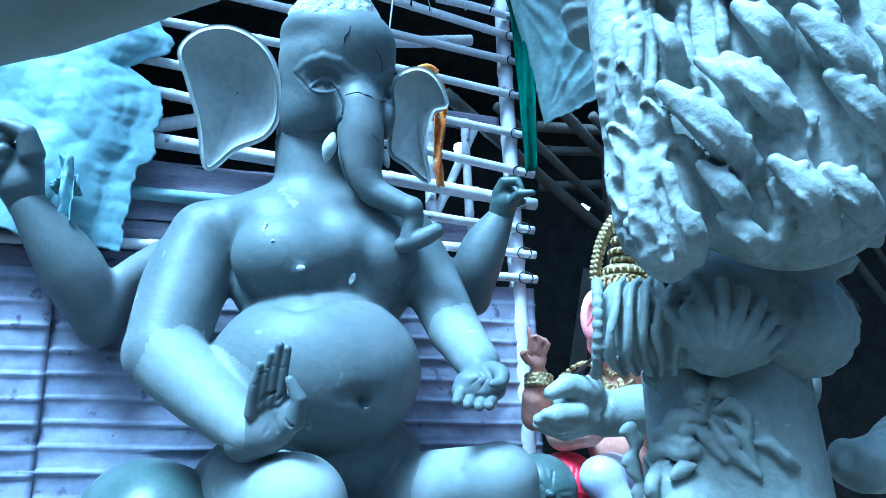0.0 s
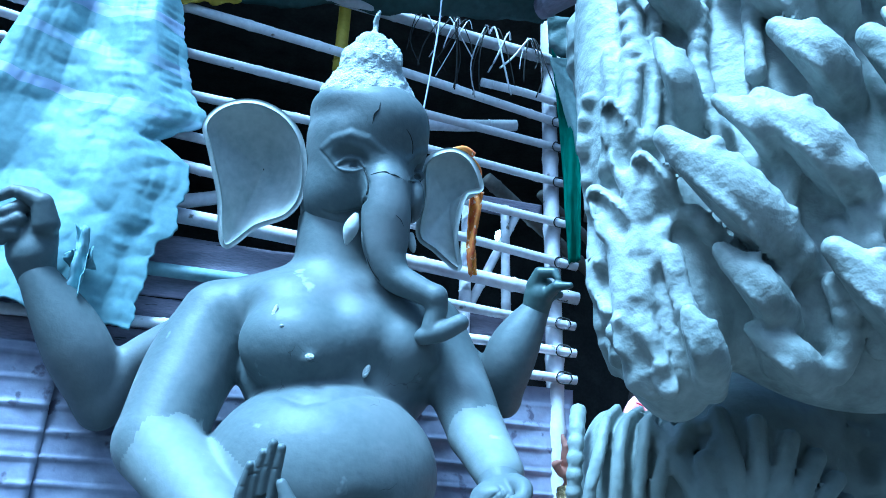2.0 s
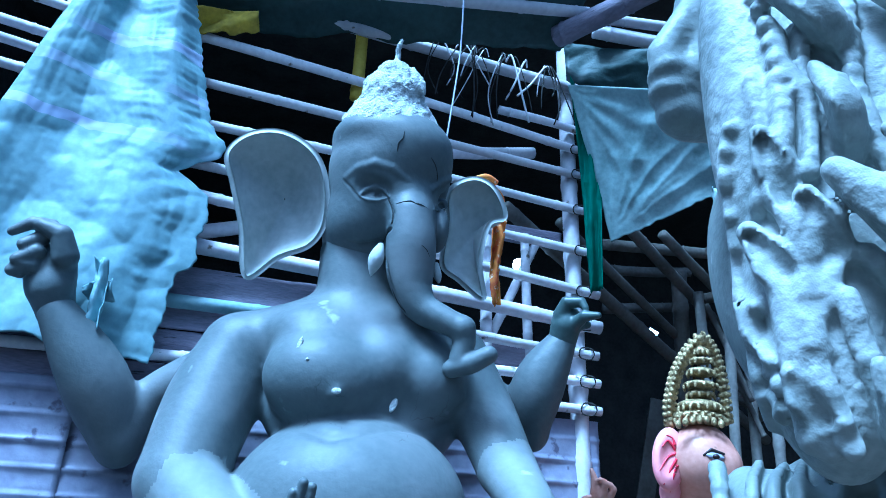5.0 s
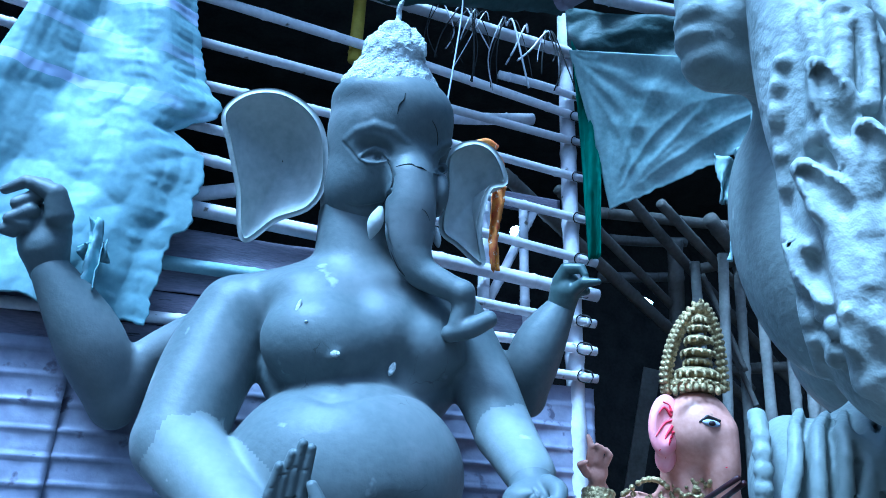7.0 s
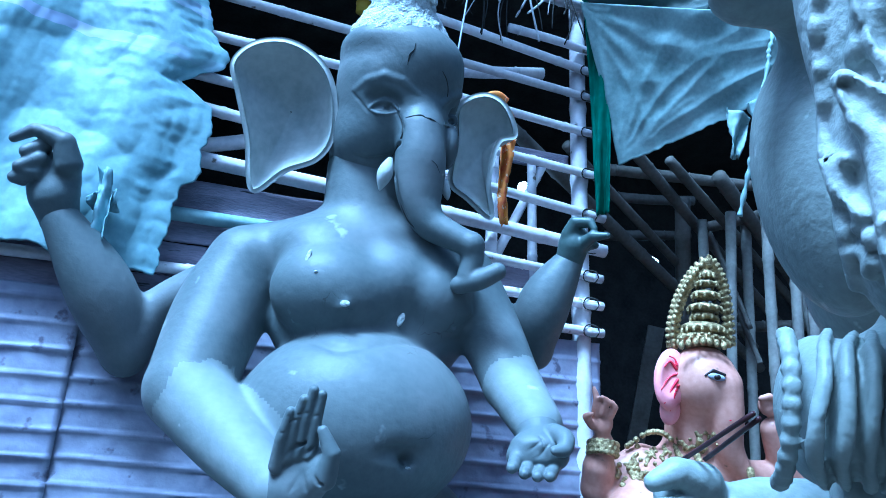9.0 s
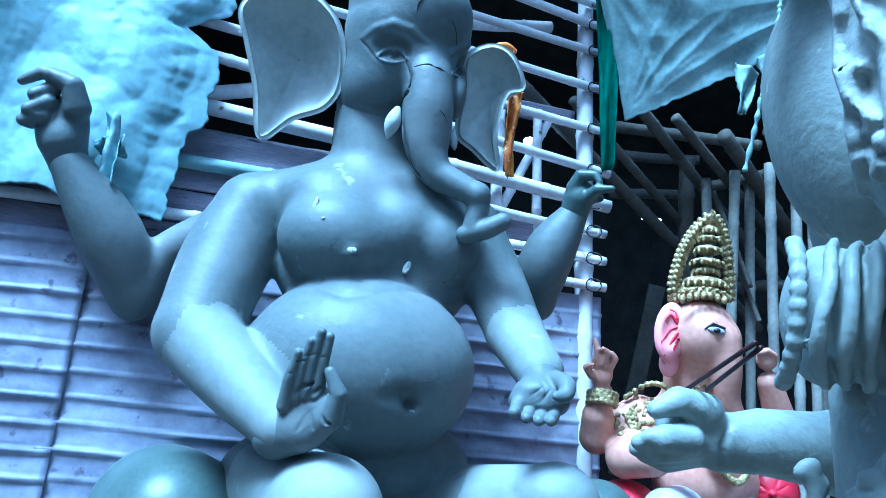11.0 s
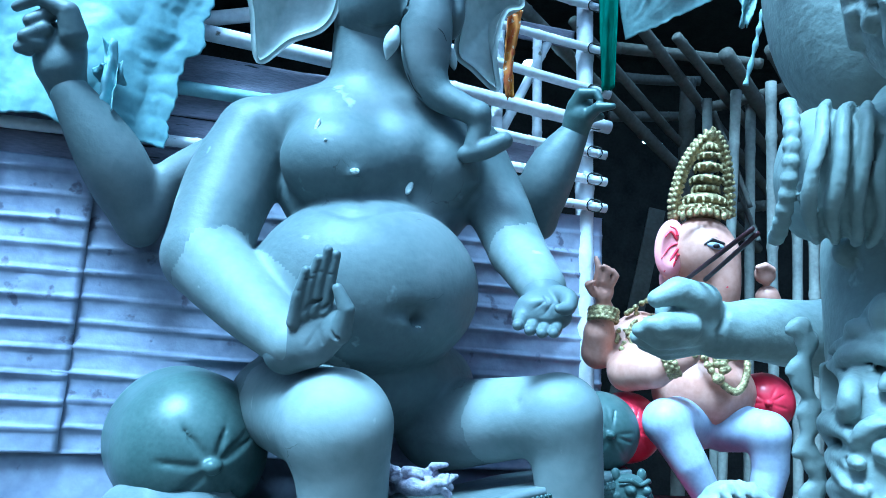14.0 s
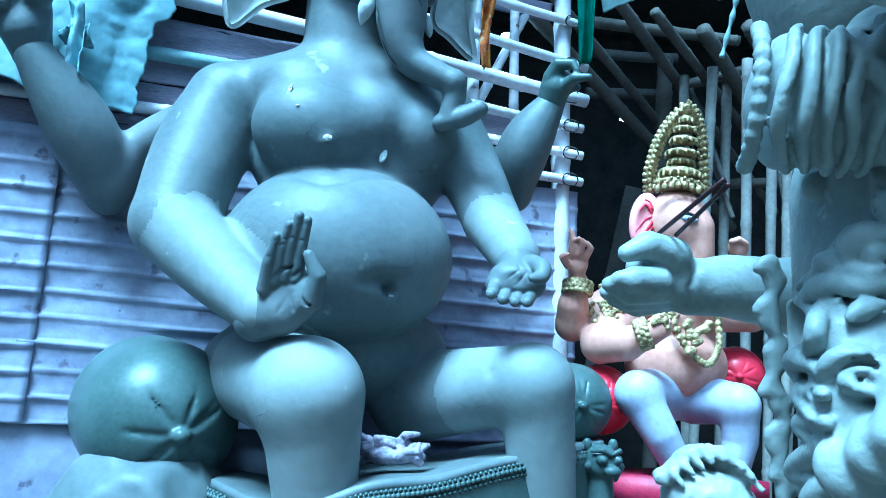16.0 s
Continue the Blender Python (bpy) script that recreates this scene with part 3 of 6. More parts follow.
# ---- tarpaulins ----
def tarp_left():
    def fn(a, b):
        z = 4.62 - 2.14 * b - 0.10 * b * a
        left = -0.30 - 0.50 * max(0, b - 0.22) ** 0.9
        right = 0.06 + 0.33 * min(1, b / 0.6) - 0.07 * max(0, b - 0.7) / 0.3
        notch = 0.15 * max(0, 1 - abs(b - 0.62) / 0.045) * max(0, (a - 0.7) / 0.3) + 0.05 * (0.5 + 0.5 * math.tanh((b - 0.82) / 0.006)) * max(0, (a - 0.75) / 0.25)
        right += 0.06 * max(0, 1 - abs(b - 0.545) / 0.05) + 0.022 * noise.noise(Vector((b * 26, 1, 0))) + 0.016 * noise.noise(Vector((b * 70, 4, 0)))
        u = left + (right - left) * a - notch
        fold = 0.055 * math.sin(a * 9 + 2.2 * b) * (1 - 0.6 * b) + 0.026 * abs(noise.noise(Vector((a * 5 + b, 2, b * 0.8)))) * (1 - 0.4 * b) + 0.004 * abs(noise.noise(Vector((a * 19 - b * 2, 6, b * 2))))
        crease = 0.035 * abs(noise.noise(Vector((u * 2.2 + z * 1.7, z * 2.1, 9)))) + 0.011 * abs(noise.noise(Vector((u * 6 - z * 4, z * 6 + u * 2, 4)))) + 0.0035 * abs(noise.noise(Vector((u * 15 + z * 9, z * 13, 14)))) + 0.0018 * abs(noise.noise(Vector((u * 34, z * 30, 24))))
        return wall(u, z + 0.03 * noise.noise(Vector((a * 9, 0, b * 4))) * b + 0.012 * noise.noise(Vector((a * 30, 3, 0))) * b, 0.13 + fold + crease)
    v, f = sheet(fn, 120, 220, 0.002)
    thing("pale_tarpaulin", [(v, f, TARP)], None, "torn pale blue-green tarpaulin with faint stripes over the lattice", "tarpaulin")


tarp_left()


def quad_sheet(a, b, c, d, sag, seed, nu=40, nv=30, ragged=0.0, thick=0.003):
    """a, b: the upper corners; d, c: the lower ones."""
    a, b, c, d = (Vector(p) for p in (a, b, c, d))
    nrm = (b - a).cross(d - a).normalized()

    def fn(u, v):
        p = (a * (1 - u) + b * u) * (1 - v) + (d * (1 - u) + c * u) * v
        p = p + nrm * (sag * math.sin(math.pi * u) * (0.4 + v) + 0.05 * noise.noise(p * 2.3 + Vector((seed, 0, 0))) + 0.02 * math.sin(7 * u + 5 * v + seed) + 0.03 * abs(noise.noise(Vector((u * 5 + v * 4, v * 3 - u * 2, seed)))) + 0.006 * abs(noise.noise(p * 9)) + 0.003 * noise.noise(p * 21))
        return p + (d - a).normalized() * ragged * v * (noise.noise(Vector((u * 8, seed, 0))) + 0.6 * noise.noise(Vector((u * 25, seed, 3))))
    return sheet(fn, nu, nv, thick)


def slung_sheet(a, b, c, d, seed):
    """A sheet pulled taut between its corners, with creases that run out from the two tied ones."""
    a, b, c, d = (Vector(p) for p in (a, b, c, d))
    nrm = (b - a).cross(d - a).normalized()

    def fn(u, v):
        p = (a * (1 - u) + b * u) * (1 - v) + (d * (1 - u) + c * u) * v
        w1, r1 = math.atan2(v, u * 1.6 + 0.02), math.hypot(u * 1.6, v)
        w2, r2 = math.atan2(1 - v, u * 1.6 + 0.02), math.hypot(u * 1.6, 1 - v)
        pull = 0.03 * abs(noise.noise(Vector((w1 * 3.2, seed, r1 * 0.8)))) * min(1, r1 * 2) + 0.03 * abs(noise.noise(Vector((w2 * 3.6, seed + 3, r2 * 0.8)))) * min(1, r2 * 2)
        fine = 0.010 * abs(noise.noise(p * 4.5 + Vector((w1 * 3, 0, 0)))) + 0.003 * abs(noise.noise(Vector((w2 * 11, seed + 8, r2 * 3)))) + 0.004 * abs(noise.noise(p * 15))
        hem = 0.012 * v * noise.noise(Vector((u * 22, seed, 0)))
        return p + nrm * (0.07 * math.sin(math.pi * u) * (0.4 + v) + pull + fine) + (d - a).normalized() * (hem - 0.015 * math.sin(math.pi * u) * v)
    return sheet(fn, 110, 90, 0.002)


thing("grey_tarpaulin", [(*slung_sheet((0.411, 3.579, 4.022), (1.258, 2.925, 3.481), (1.219, 3.023, 3.240), (0.626, 3.809, 3.234), 3), TARP_GREY)], None, "wrinkled grey-green tarpaulin slung from the corner post", "tarpaulin")
for i, (p, q, r, w) in enumerate((((0.931, 3.012, 3.097), (0.994, 3.022, 3.069), (0.919, 3.058, 2.916), 0.03), ((0.980, 2.914, 3.088), (1.049, 2.911, 3.112), (0.997, 2.962, 2.900), 0.02))):
    p, q, r = Vector(p), Vector(q), Vector(r)
    thing("tarpaulin_scrap", [(*quad_sheet(p - (q - p) * 0.4, q, r + (q - p) * 0.35, r, 0.01, 7 + i, 10, 14, 0.02), TARP_GREY)], None, "torn scrap of grey tarpaulin hanging down", "tarpaulin", "tarpaulin scraps")
thing("green_tarpaulin", [(*quad_sheet((0.435, 3.582, 4.070), (0.574, 3.611, 3.835), (0.577, 3.804, 2.979), (0.524, 3.854, 2.983), 0.02, 5, 12, 40, 0.02), TARP_GREEN)], None, "dark green tarpaulin strip hanging beside the post", "tarpaulin")
thing("roof_tarpaulin", [(*quad_sheet((-1.580, 2.794, 4.454), (0.690, 3.170, 4.709), (0.395, 3.667, 4.306), (-1.548, 3.239, 4.096), 0.05, 8, 60, 24, 0.03), TARP_DARK)], None, "dark green tarpaulin under the roof edge", "tarpaulin")
thing("yellow_cloth", [(*quad_sheet((-1.495, 3.085, 4.126), (-1.102, 3.149, 4.144), (-1.100, 3.189, 4.057), (-1.493, 3.145, 3.996), 0.03, 9, 20, 10, 0.03), YELLOW)], None, "yellow cloth caught under the roof", "cloth")
eaves = empty("eaves_poles", (0.421, 3.437, 4.330), "bamboo eaves poles tied at the corner", "poles")
bamboo(eaves, "pole", (-1.427, 3.049, 4.286), (0.534, 3.509, 4.430), 0.035, None, 0, 80)
bamboo(eaves, "pole", (0.376, 3.593, 4.344), (0.876, 3.152, 4.300), 0.06, WOOD, 0, 81)
bamboo(eaves, "pole", (0.577, 3.631, 4.412), (1.481, 3.822, 4.378), 0.04, None, 0, 82)
bamboo(eaves, "pole", (0.622, 3.605, 4.475), (1.479, 3.776, 4.477), 0.03, None, 0, 83)
thing("dark_tarpaulin_flap", [(*quad_sheet((0.419, 3.694, 4.398), (1.156, 3.581, 4.239), (1.074, 3.662, 4.034), (0.429, 3.700, 4.124), 0.03, 12, 30, 14, 0.03), TARP_DARK)], None, "dark green tarpaulin flap above the doorway", "tarpaulin")


# ---- the shed behind: dark, roofed and closed ----
def shed():
    # walls and roof added to shut light out; their colour holds shade too
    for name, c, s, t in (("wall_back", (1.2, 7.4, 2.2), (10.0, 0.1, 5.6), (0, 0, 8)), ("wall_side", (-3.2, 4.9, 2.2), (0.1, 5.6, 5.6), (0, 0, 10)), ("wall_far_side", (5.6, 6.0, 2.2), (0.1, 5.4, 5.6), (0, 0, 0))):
        thing(name, [(*box(c, s, t), SHADE_WOOD)], None, "plank wall closing the shed, darkened for shade", "wall", "", "structure", True)
    roof = thing("ceiling", [(*box((1.1, 5.9, 5.0), (9.8, 4.3, 0.06), (-4, 0, 12)), SHADE_WOOD)], None, "thatch and bamboo roof of the shed, darkened for shade", "roof", "", "structure", True)
    rng = random.Random(8)
    # rafters, beams and poles take the bamboo tones lowered for shade
    rafters = empty("rafters", (1.5, 5, 4.2), "dark bamboo rafters under the roof", "rafters")
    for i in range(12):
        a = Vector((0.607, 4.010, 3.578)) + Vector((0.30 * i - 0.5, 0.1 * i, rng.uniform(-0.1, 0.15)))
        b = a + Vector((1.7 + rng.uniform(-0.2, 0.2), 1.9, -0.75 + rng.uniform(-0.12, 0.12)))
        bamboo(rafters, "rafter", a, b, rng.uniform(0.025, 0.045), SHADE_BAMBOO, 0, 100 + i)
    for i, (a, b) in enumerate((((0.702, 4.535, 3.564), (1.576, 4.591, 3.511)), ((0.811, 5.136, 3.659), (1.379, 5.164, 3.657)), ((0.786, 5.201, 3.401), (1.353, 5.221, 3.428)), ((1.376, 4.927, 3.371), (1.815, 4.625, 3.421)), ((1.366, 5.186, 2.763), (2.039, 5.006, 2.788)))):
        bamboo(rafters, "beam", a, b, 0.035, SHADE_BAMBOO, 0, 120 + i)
    rack = empty("bamboo_rack", (1.615, 5.035, 2.190), "upright bamboo poles standing inside the dark shed", "rack")
    for i, (x0, y0, x1) in enumerate(((1253, 248, 1262), (1305, 234, 1288), (1330, 236, 1328), (1366, 220, 1372), (1412, 245, 1415), (1440, 285, 1446), (1458, 292, 1455))):
        a, b = (((1.291, 4.725, 3.337), (1.338, 4.908, 1.827)), ((1.433, 4.625, 3.353), (1.390, 4.808, 1.824)), ((1.586, 4.818, 3.435), (1.589, 5.018, 1.850)), ((1.598, 4.525, 3.367), (1.619, 4.714, 1.831)), ((1.793, 4.646, 3.339), (1.796, 4.821, 1.848)), ((1.893, 4.682, 3.215), (1.895, 4.825, 1.854)), ((2.041, 4.881, 3.273), (2.013, 5.032, 1.875)))[i]
        a, b = Vector(a), Vector(b)
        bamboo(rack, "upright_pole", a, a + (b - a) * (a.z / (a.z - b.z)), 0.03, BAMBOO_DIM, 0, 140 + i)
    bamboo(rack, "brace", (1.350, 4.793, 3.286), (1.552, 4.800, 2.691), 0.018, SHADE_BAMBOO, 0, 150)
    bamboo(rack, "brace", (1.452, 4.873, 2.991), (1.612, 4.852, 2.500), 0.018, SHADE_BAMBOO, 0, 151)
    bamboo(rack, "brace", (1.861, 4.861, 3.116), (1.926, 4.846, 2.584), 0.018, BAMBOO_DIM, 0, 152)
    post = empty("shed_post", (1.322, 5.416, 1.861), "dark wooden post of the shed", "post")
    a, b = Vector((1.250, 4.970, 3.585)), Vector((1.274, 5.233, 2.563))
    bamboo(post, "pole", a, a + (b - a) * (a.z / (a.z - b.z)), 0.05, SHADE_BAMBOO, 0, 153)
    for i, (p, q) in enumerate((((1.104, 5.631, 3.398), (1.166, 5.639, 3.378)), ((1.176, 5.631, 3.410), (1.235, 5.642, 3.378)))):
        thing("tube_lamp", [(*tube([p, q], 0.014, 8, 2), LAMP)], None, "small lit white tube lamp in the shed", "lamp", "tube lamps")
    thing("round_lamp", [(*tube([(0.195, 4.326, 3.371), (0.197, 4.356, 3.300)], lambda t: 0.004 + 0.034 * math.sqrt(max(0, 1 - (2 * t - 1) ** 2)), 14, 12), LAMP)], None, "glowing white bulb behind the lattice", "lamp")
    thing("rope", [(*tube([(1.10, 3.05, 3.58), (1.10, 3.0, 3.43), (1.075, 2.985, 3.35), (1.060, 2.973, 3.274), (1.002, 2.952, 3.064), (0.968, 2.958, 2.913), (0.949, 2.986, 2.799), (0.919, 3.022, 2.654)], lambda t: 0.009 + 0.003 * math.sin(t * 90), 6, 90), TARP_GREY)], None, "twisted grey rope hanging from the tarpaulin", "rope")
    board_dark = [(*box((1.121, 5.917, 2.285), (0.12, 0.03, 1.4), (0, 12, 0)), SHADE_BAMBOO)]
    thing("leaning_board", board_dark, None, "dark board leaning in the shed", "board", "", "", True)


shed()

# ---- the large grey clay idol ----
S_O, S_D = Vector((-0.0321, 0.3148, 1.5154)), Vector((-0.0495, 0.9404, 0.3364))
S_R, S_U = Vector((7.262e-04, 2.520e-05, 3.630e-05)), Vector((-2.570e-05, -2.461e-04, 6.842e-04))


def sight(x, y, z):
    """The sculptor's grid: across, down and metres away, from a stand in front of the idol."""
    return S_O + (S_D + S_R * (x - 784) + S_U * (441 - y)) * z


EAR_R, EAR_U = Vector((0.059, 2.960, 2.989)) - Vector((-0.159, 2.953, 2.981)), Vector((-0.165, 2.869, 3.182)) - Vector((-0.159, 2.953, 2.981))


def ear(origin, outline, depth, cup, mat, tilt):
    """A thick shell: outline in hundredths of the ear's plane, hollowed towards its middle, with a rolled rim."""
    e1, e2 = EAR_R.copy(), EAR_U.copy()
    e3 = e1.cross(e2).normalized()
    n = len(outline)
    cx, cy = sum(p[0] for p in outline) / n, sum(p[1] for p in outline) / n

    def fn(a, r):
        p = spline([(x, y, 0) for x, y in outline], a, True)
        r2 = 0.02 + 0.98 * r
        x, y = cx + (p.x - cx) * r2, cy + (p.y - cy) * r2
        out = -cup * (1 - r2 ** 1.7) + 0.034 * max(0, (r2 - 0.82) / 0.18) ** 2 + tilt * x
        wr = 0.004 * math.sin(a * 60) * math.exp(-((r2 - 0.55) / 0.2) ** 2) * (1 if x * tilt > -9 else 0)
        return Vector(origin) + e1 * x + e2 * y + e3 * (out + depth + wr * 0.5)
    v, f = sheet(fn, 96, 26, 0.02, True)
    return v, f, mat


def idol():
    body = Clay((-1.95, 2.2, 0.95), (0.75, 3.75, 2.85), 0.0105)
    k = 0.06
    body.ell((-0.450, 3.044, 1.841), (0.41, 0.35, 0.325), (0, 0, 15), k)
    body.ell((-0.466, 3.311, 1.532), (0.42, 0.34, 0.22), (0, 0, 15), 0.02)
    body.ell((-0.446, 3.151, 2.211), (0.37, 0.25, 0.26), (0, 0, 16), 0.015)
    body.ell((-0.438, 3.148, 2.428), (0.37, 0.24, 0.22), (0, 0, 18), 0.03)
    body.ell(sight(590, 522, 2.76), (0.225, 0.19, 0.185), (0, 8, 15), 0.012)
    body.ell(sight(764, 530, 2.88), (0.160, 0.17, 0.160), (0, -5, 15), 0.012)
    body.ell(sight(685, 505, 2.81), (0.15, 0.14, 0.15), (0, 0, 15), 0.04)
    body.ell(sight(590, 455, 2.87), (0.21, 0.16, 0.13), (0, 8, 15), 0.06)
    body.ell(sight(745, 475, 2.95), (0.15, 0.16, 0.13), (0, 0, 15), 0.06)
    body.cap((-0.483, 3.108, 2.515), (-0.512, 3.064, 2.871), 0.17, 0.135, k)
    body.cap((-0.505, 3.105, 2.525), (-0.902, 3.060, 2.413), 0.14, 0.14, k)
    body.cap((-0.401, 3.160, 2.527), (-0.121, 3.236, 2.459), 0.14, 0.12, k)
    body.limb([(-0.917, 3.043, 2.395), (-0.969, 3.001, 2.191), (-0.998, 2.884, 1.910)], [0.14, 0.165, 0.14], 0.04)
    body.limb([(-0.998, 2.886, 1.900), (-0.793, 2.765, 1.733), (-0.617, 2.659, 1.593)], [0.14, 0.115, 0.078], 0.02)
    body.limb([(-0.973, 3.164, 2.392), (-1.256, 3.180, 2.259), (-1.352, 3.142, 2.074)], [0.11, 0.085, 0.085], 0.05)
    body.limb([(-1.355, 3.146, 2.052), (-1.429, 3.039, 2.263), (-1.572, 2.913, 2.498)], [0.07, 0.125, 0.072], 0.04)
    body.limb([(-0.097, 3.194, 2.421), (0.009, 3.170, 2.211), (0.092, 3.083, 2.007)], [0.13, 0.12, 0.105], 0.04)
    body.chain([(0.092, 3.083, 2.007), (0.174, 2.945, 1.850)], [0.105, 0.085], 0.012)
    body.chain([(-0.038, 3.358, 2.384), (0.196, 3.386, 2.196)], [0.09, 0.07], 0.05)
    body.limb([(0.199, 3.361, 2.166), (0.217, 3.294, 2.349), (0.320, 3.239, 2.535)], [0.05, 0.105, 0.055], 0.03)
    body.chain([(-0.780, 3.197, 1.428), (-0.474, 2.711, 1.365)], [0.17, 0.165], 0.02)
    body.chain([(-0.448, 2.694, 1.355), (-0.419, 2.829, 0.902)], [0.158, 0.115], 0.05)
    body.chain([(-0.173, 3.307, 1.364), (0.223, 2.912, 1.427)], [0.17, 0.125], 0.02)
    body.chain([(0.250, 2.903, 1.422), (0.312, 3.044, 0.901)], [0.125, 0.10], 0.05)
    fold = [body.at(p, q) for p, q in (((-0.271, 2.373, 1.660), (-0.387, 3.463, 1.802)), ((-0.233, 2.373, 1.667), (-0.330, 3.463, 1.813)), ((-0.194, 2.376, 1.663), (-0.271, 3.467, 1.807)), ((-0.164, 2.373, 1.680), (-0.226, 3.463, 1.832)))]
    body.chain(fold, [0.008, 0.020, 0.022, 0.008], 0.03, True)
    body.ell(body.at((-0.201, 2.378, 1.648), (-0.282, 3.471, 1.784)), (0.028, 0.03, 0.022), (0, 0, 0), 0.02, True)
    skin = lambda x, y, sink=0.0: body.at(sight(x, y, 1.9), sight(x, y, 3.2), sink)
    body.chain([skin(668, 802), skin(690, 797), skin(722, 799), skin(748, 808)], [0.006, 0.016, 0.018, 0.006], 0.02, True)
    body.ell(skin(714, 816), (0.024, 0.03, 0.018), (0, 0, 0), 0.015, True)
    body.chain([skin(505, 572), skin(545, 603), skin(600, 622), skin(650, 612), skin(700, 606), skin(762, 616), skin(805, 598)], [0.006, 0.012, 0.014, 0.012, 0.010, 0.012, 0.006], 0.014, True)
    for p, q in (((-0.425, 2.483, 2.086), (-0.573, 3.341, 2.359)), ((-0.067, 2.499, 2.081), (-0.074, 3.363, 2.353))):
        body.ell(body.at(p, q), (0.02, 0.02, 0.016), (0, 0, 0), 0.02)
    crease = [body.at(p, q, 0.004) for p, q in (((-0.274, 2.509, 1.497), (-0.398, 3.717, 1.556)), ((-0.187, 2.510, 1.509), (-0.262, 3.719, 1.575)))]
    body.chain(crease, [0.008, 0.006], 0.02, True)
    body.ell(body.at((0.068, 2.432, 1.442), (0.129, 3.553, 1.470)), (0.022, 0.016, 0.012), (0, 0, 0), 0.008, True)
    dabs = [body.at(p, q) for p, q in (((-0.425, 2.481, 2.097), (-0.573, 3.337, 2.375)), ((-0.261, 2.497, 2.054), (-0.345, 3.359, 2.315)), ((-0.542, 2.451, 2.220), (-0.736, 3.295, 2.545)), ((-0.213, 2.481, 1.641), (-0.288, 3.476, 1.756)), ((-0.516, 2.459, 2.184), (-0.699, 3.307, 2.495)))]
    body.soften(2)
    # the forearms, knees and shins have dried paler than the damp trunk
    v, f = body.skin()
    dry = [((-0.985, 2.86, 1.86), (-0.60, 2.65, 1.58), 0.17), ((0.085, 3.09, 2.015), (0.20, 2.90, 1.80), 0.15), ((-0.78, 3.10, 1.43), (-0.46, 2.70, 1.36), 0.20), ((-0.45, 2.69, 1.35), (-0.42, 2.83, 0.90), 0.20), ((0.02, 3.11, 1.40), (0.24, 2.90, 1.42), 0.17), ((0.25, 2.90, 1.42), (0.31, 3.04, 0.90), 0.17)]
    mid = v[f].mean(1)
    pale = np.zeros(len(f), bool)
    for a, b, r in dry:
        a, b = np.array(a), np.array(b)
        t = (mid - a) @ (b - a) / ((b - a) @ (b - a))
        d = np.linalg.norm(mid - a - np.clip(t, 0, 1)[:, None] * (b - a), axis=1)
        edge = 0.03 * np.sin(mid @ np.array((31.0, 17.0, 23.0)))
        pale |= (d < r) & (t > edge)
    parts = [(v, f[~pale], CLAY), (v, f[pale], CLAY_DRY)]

    # head and trunk
    head = Clay((-0.78, 2.5, 2.2), (0.15, 3.3, 3.45), 0.0042)
    head.cap((-0.476, 3.224, 2.680), (-0.448, 3.093, 2.973), 0.17, 0.175, 0.05)
    head.cap(sight(628, 360, 3.12), sight(640, 250, 3.08), 0.10, 0.115, 0.06)
    head.ell((-0.377, 2.965, 3.134), (0.245, 0.225, 0.235), (0, 0, 15), 0.05)
    head.ell((-0.379, 2.926, 3.227), (0.232, 0.21, 0.12), (6, 4, 15), 0.03)
    head.ell(sight(742, 118, 2.98), (0.165, 0.15, 0.13), (0, 0, 15), 0.06)
    head.ell(sight(695, 215, 3.04), (0.215, 0.19, 0.19), (0, 0, 15), 0.06)
    head.ell(sight(648, 258, 3.00), (0.115, 0.13, 0.11), (0, 12, 15), 0.08)
    head.ell(sight(652, 318, 3.03), (0.085, 0.10, 0.060), (0, 0, 15), 0.05)
    head.ell(sight(793, 262, 2.98), (0.036, 0.09, 0.085), (0, 0, 15), 0.03)
    head.ell(sight(742, 222, 2.92), (0.090, 0.10, 0.11), (0, 0, 15), 0.05)
    head.limb([sight(744, 235, 2.87), sight(744, 280, 2.85), sight(742, 325, 2.84), sight(745, 362, 2.82), sight(762, 396, 2.80), sight(800, 418, 2.77), sight(834, 434, 2.75)], [0.085, 0.094, 0.090, 0.073, 0.060, 0.050, 0.045], 0.03)
    head.limb([sight(834, 434, 2.75), sight(836, 458, 2.75), sight(828, 487, 2.74)], [0.045, 0.042, 0.038], 0.012)
    head.limb([sight(812, 505, 2.74), sight(848, 496, 2.72), sight(880, 481, 2.71)], [0.032, 0.036, 0.032], 0.010)
    head.soften(1)
    on = lambda pts, sink=0.0: [head.at(sight(x, y, 2.2), sight(x, y, 3.2), sink) for x, y in pts]
    # sockets, brows, eyes and lids
    head.ell(on(((674, 176),), -0.010)[0], (0.078, 0.044, 0.046), (0, 8, 12), 0.018, True)
    head.ell(on(((800, 208),), -0.010)[0], (0.030, 0.024, 0.034), (0, 0, 30), 0.02, True)
    head.chain(on(((630, 160), (650, 144), (682, 135), (712, 144), (738, 166)), 0.010), [0.006, 0.013, 0.015, 0.012, 0.006], 0.016)
    head.chain(on(((782, 186), (796, 172), (812, 168), (820, 178)), 0.010), [0.005, 0.012, 0.014, 0.008], 0.02)
    eyes = on(((680, 189), (799, 214)), 0.010)
    head.ell(eyes[0], (0.048, 0.020, 0.024), (0, 8, 12), 0.006)
    head.ell(eyes[1], (0.026, 0.024, 0.022), (0, 6, 35), 0.006)
    head.chain(on(((652, 193), (664, 183), (681, 177), (697, 183), (705, 197)), 0.001), [0.005, 0.009, 0.010, 0.009, 0.005], 0.003)
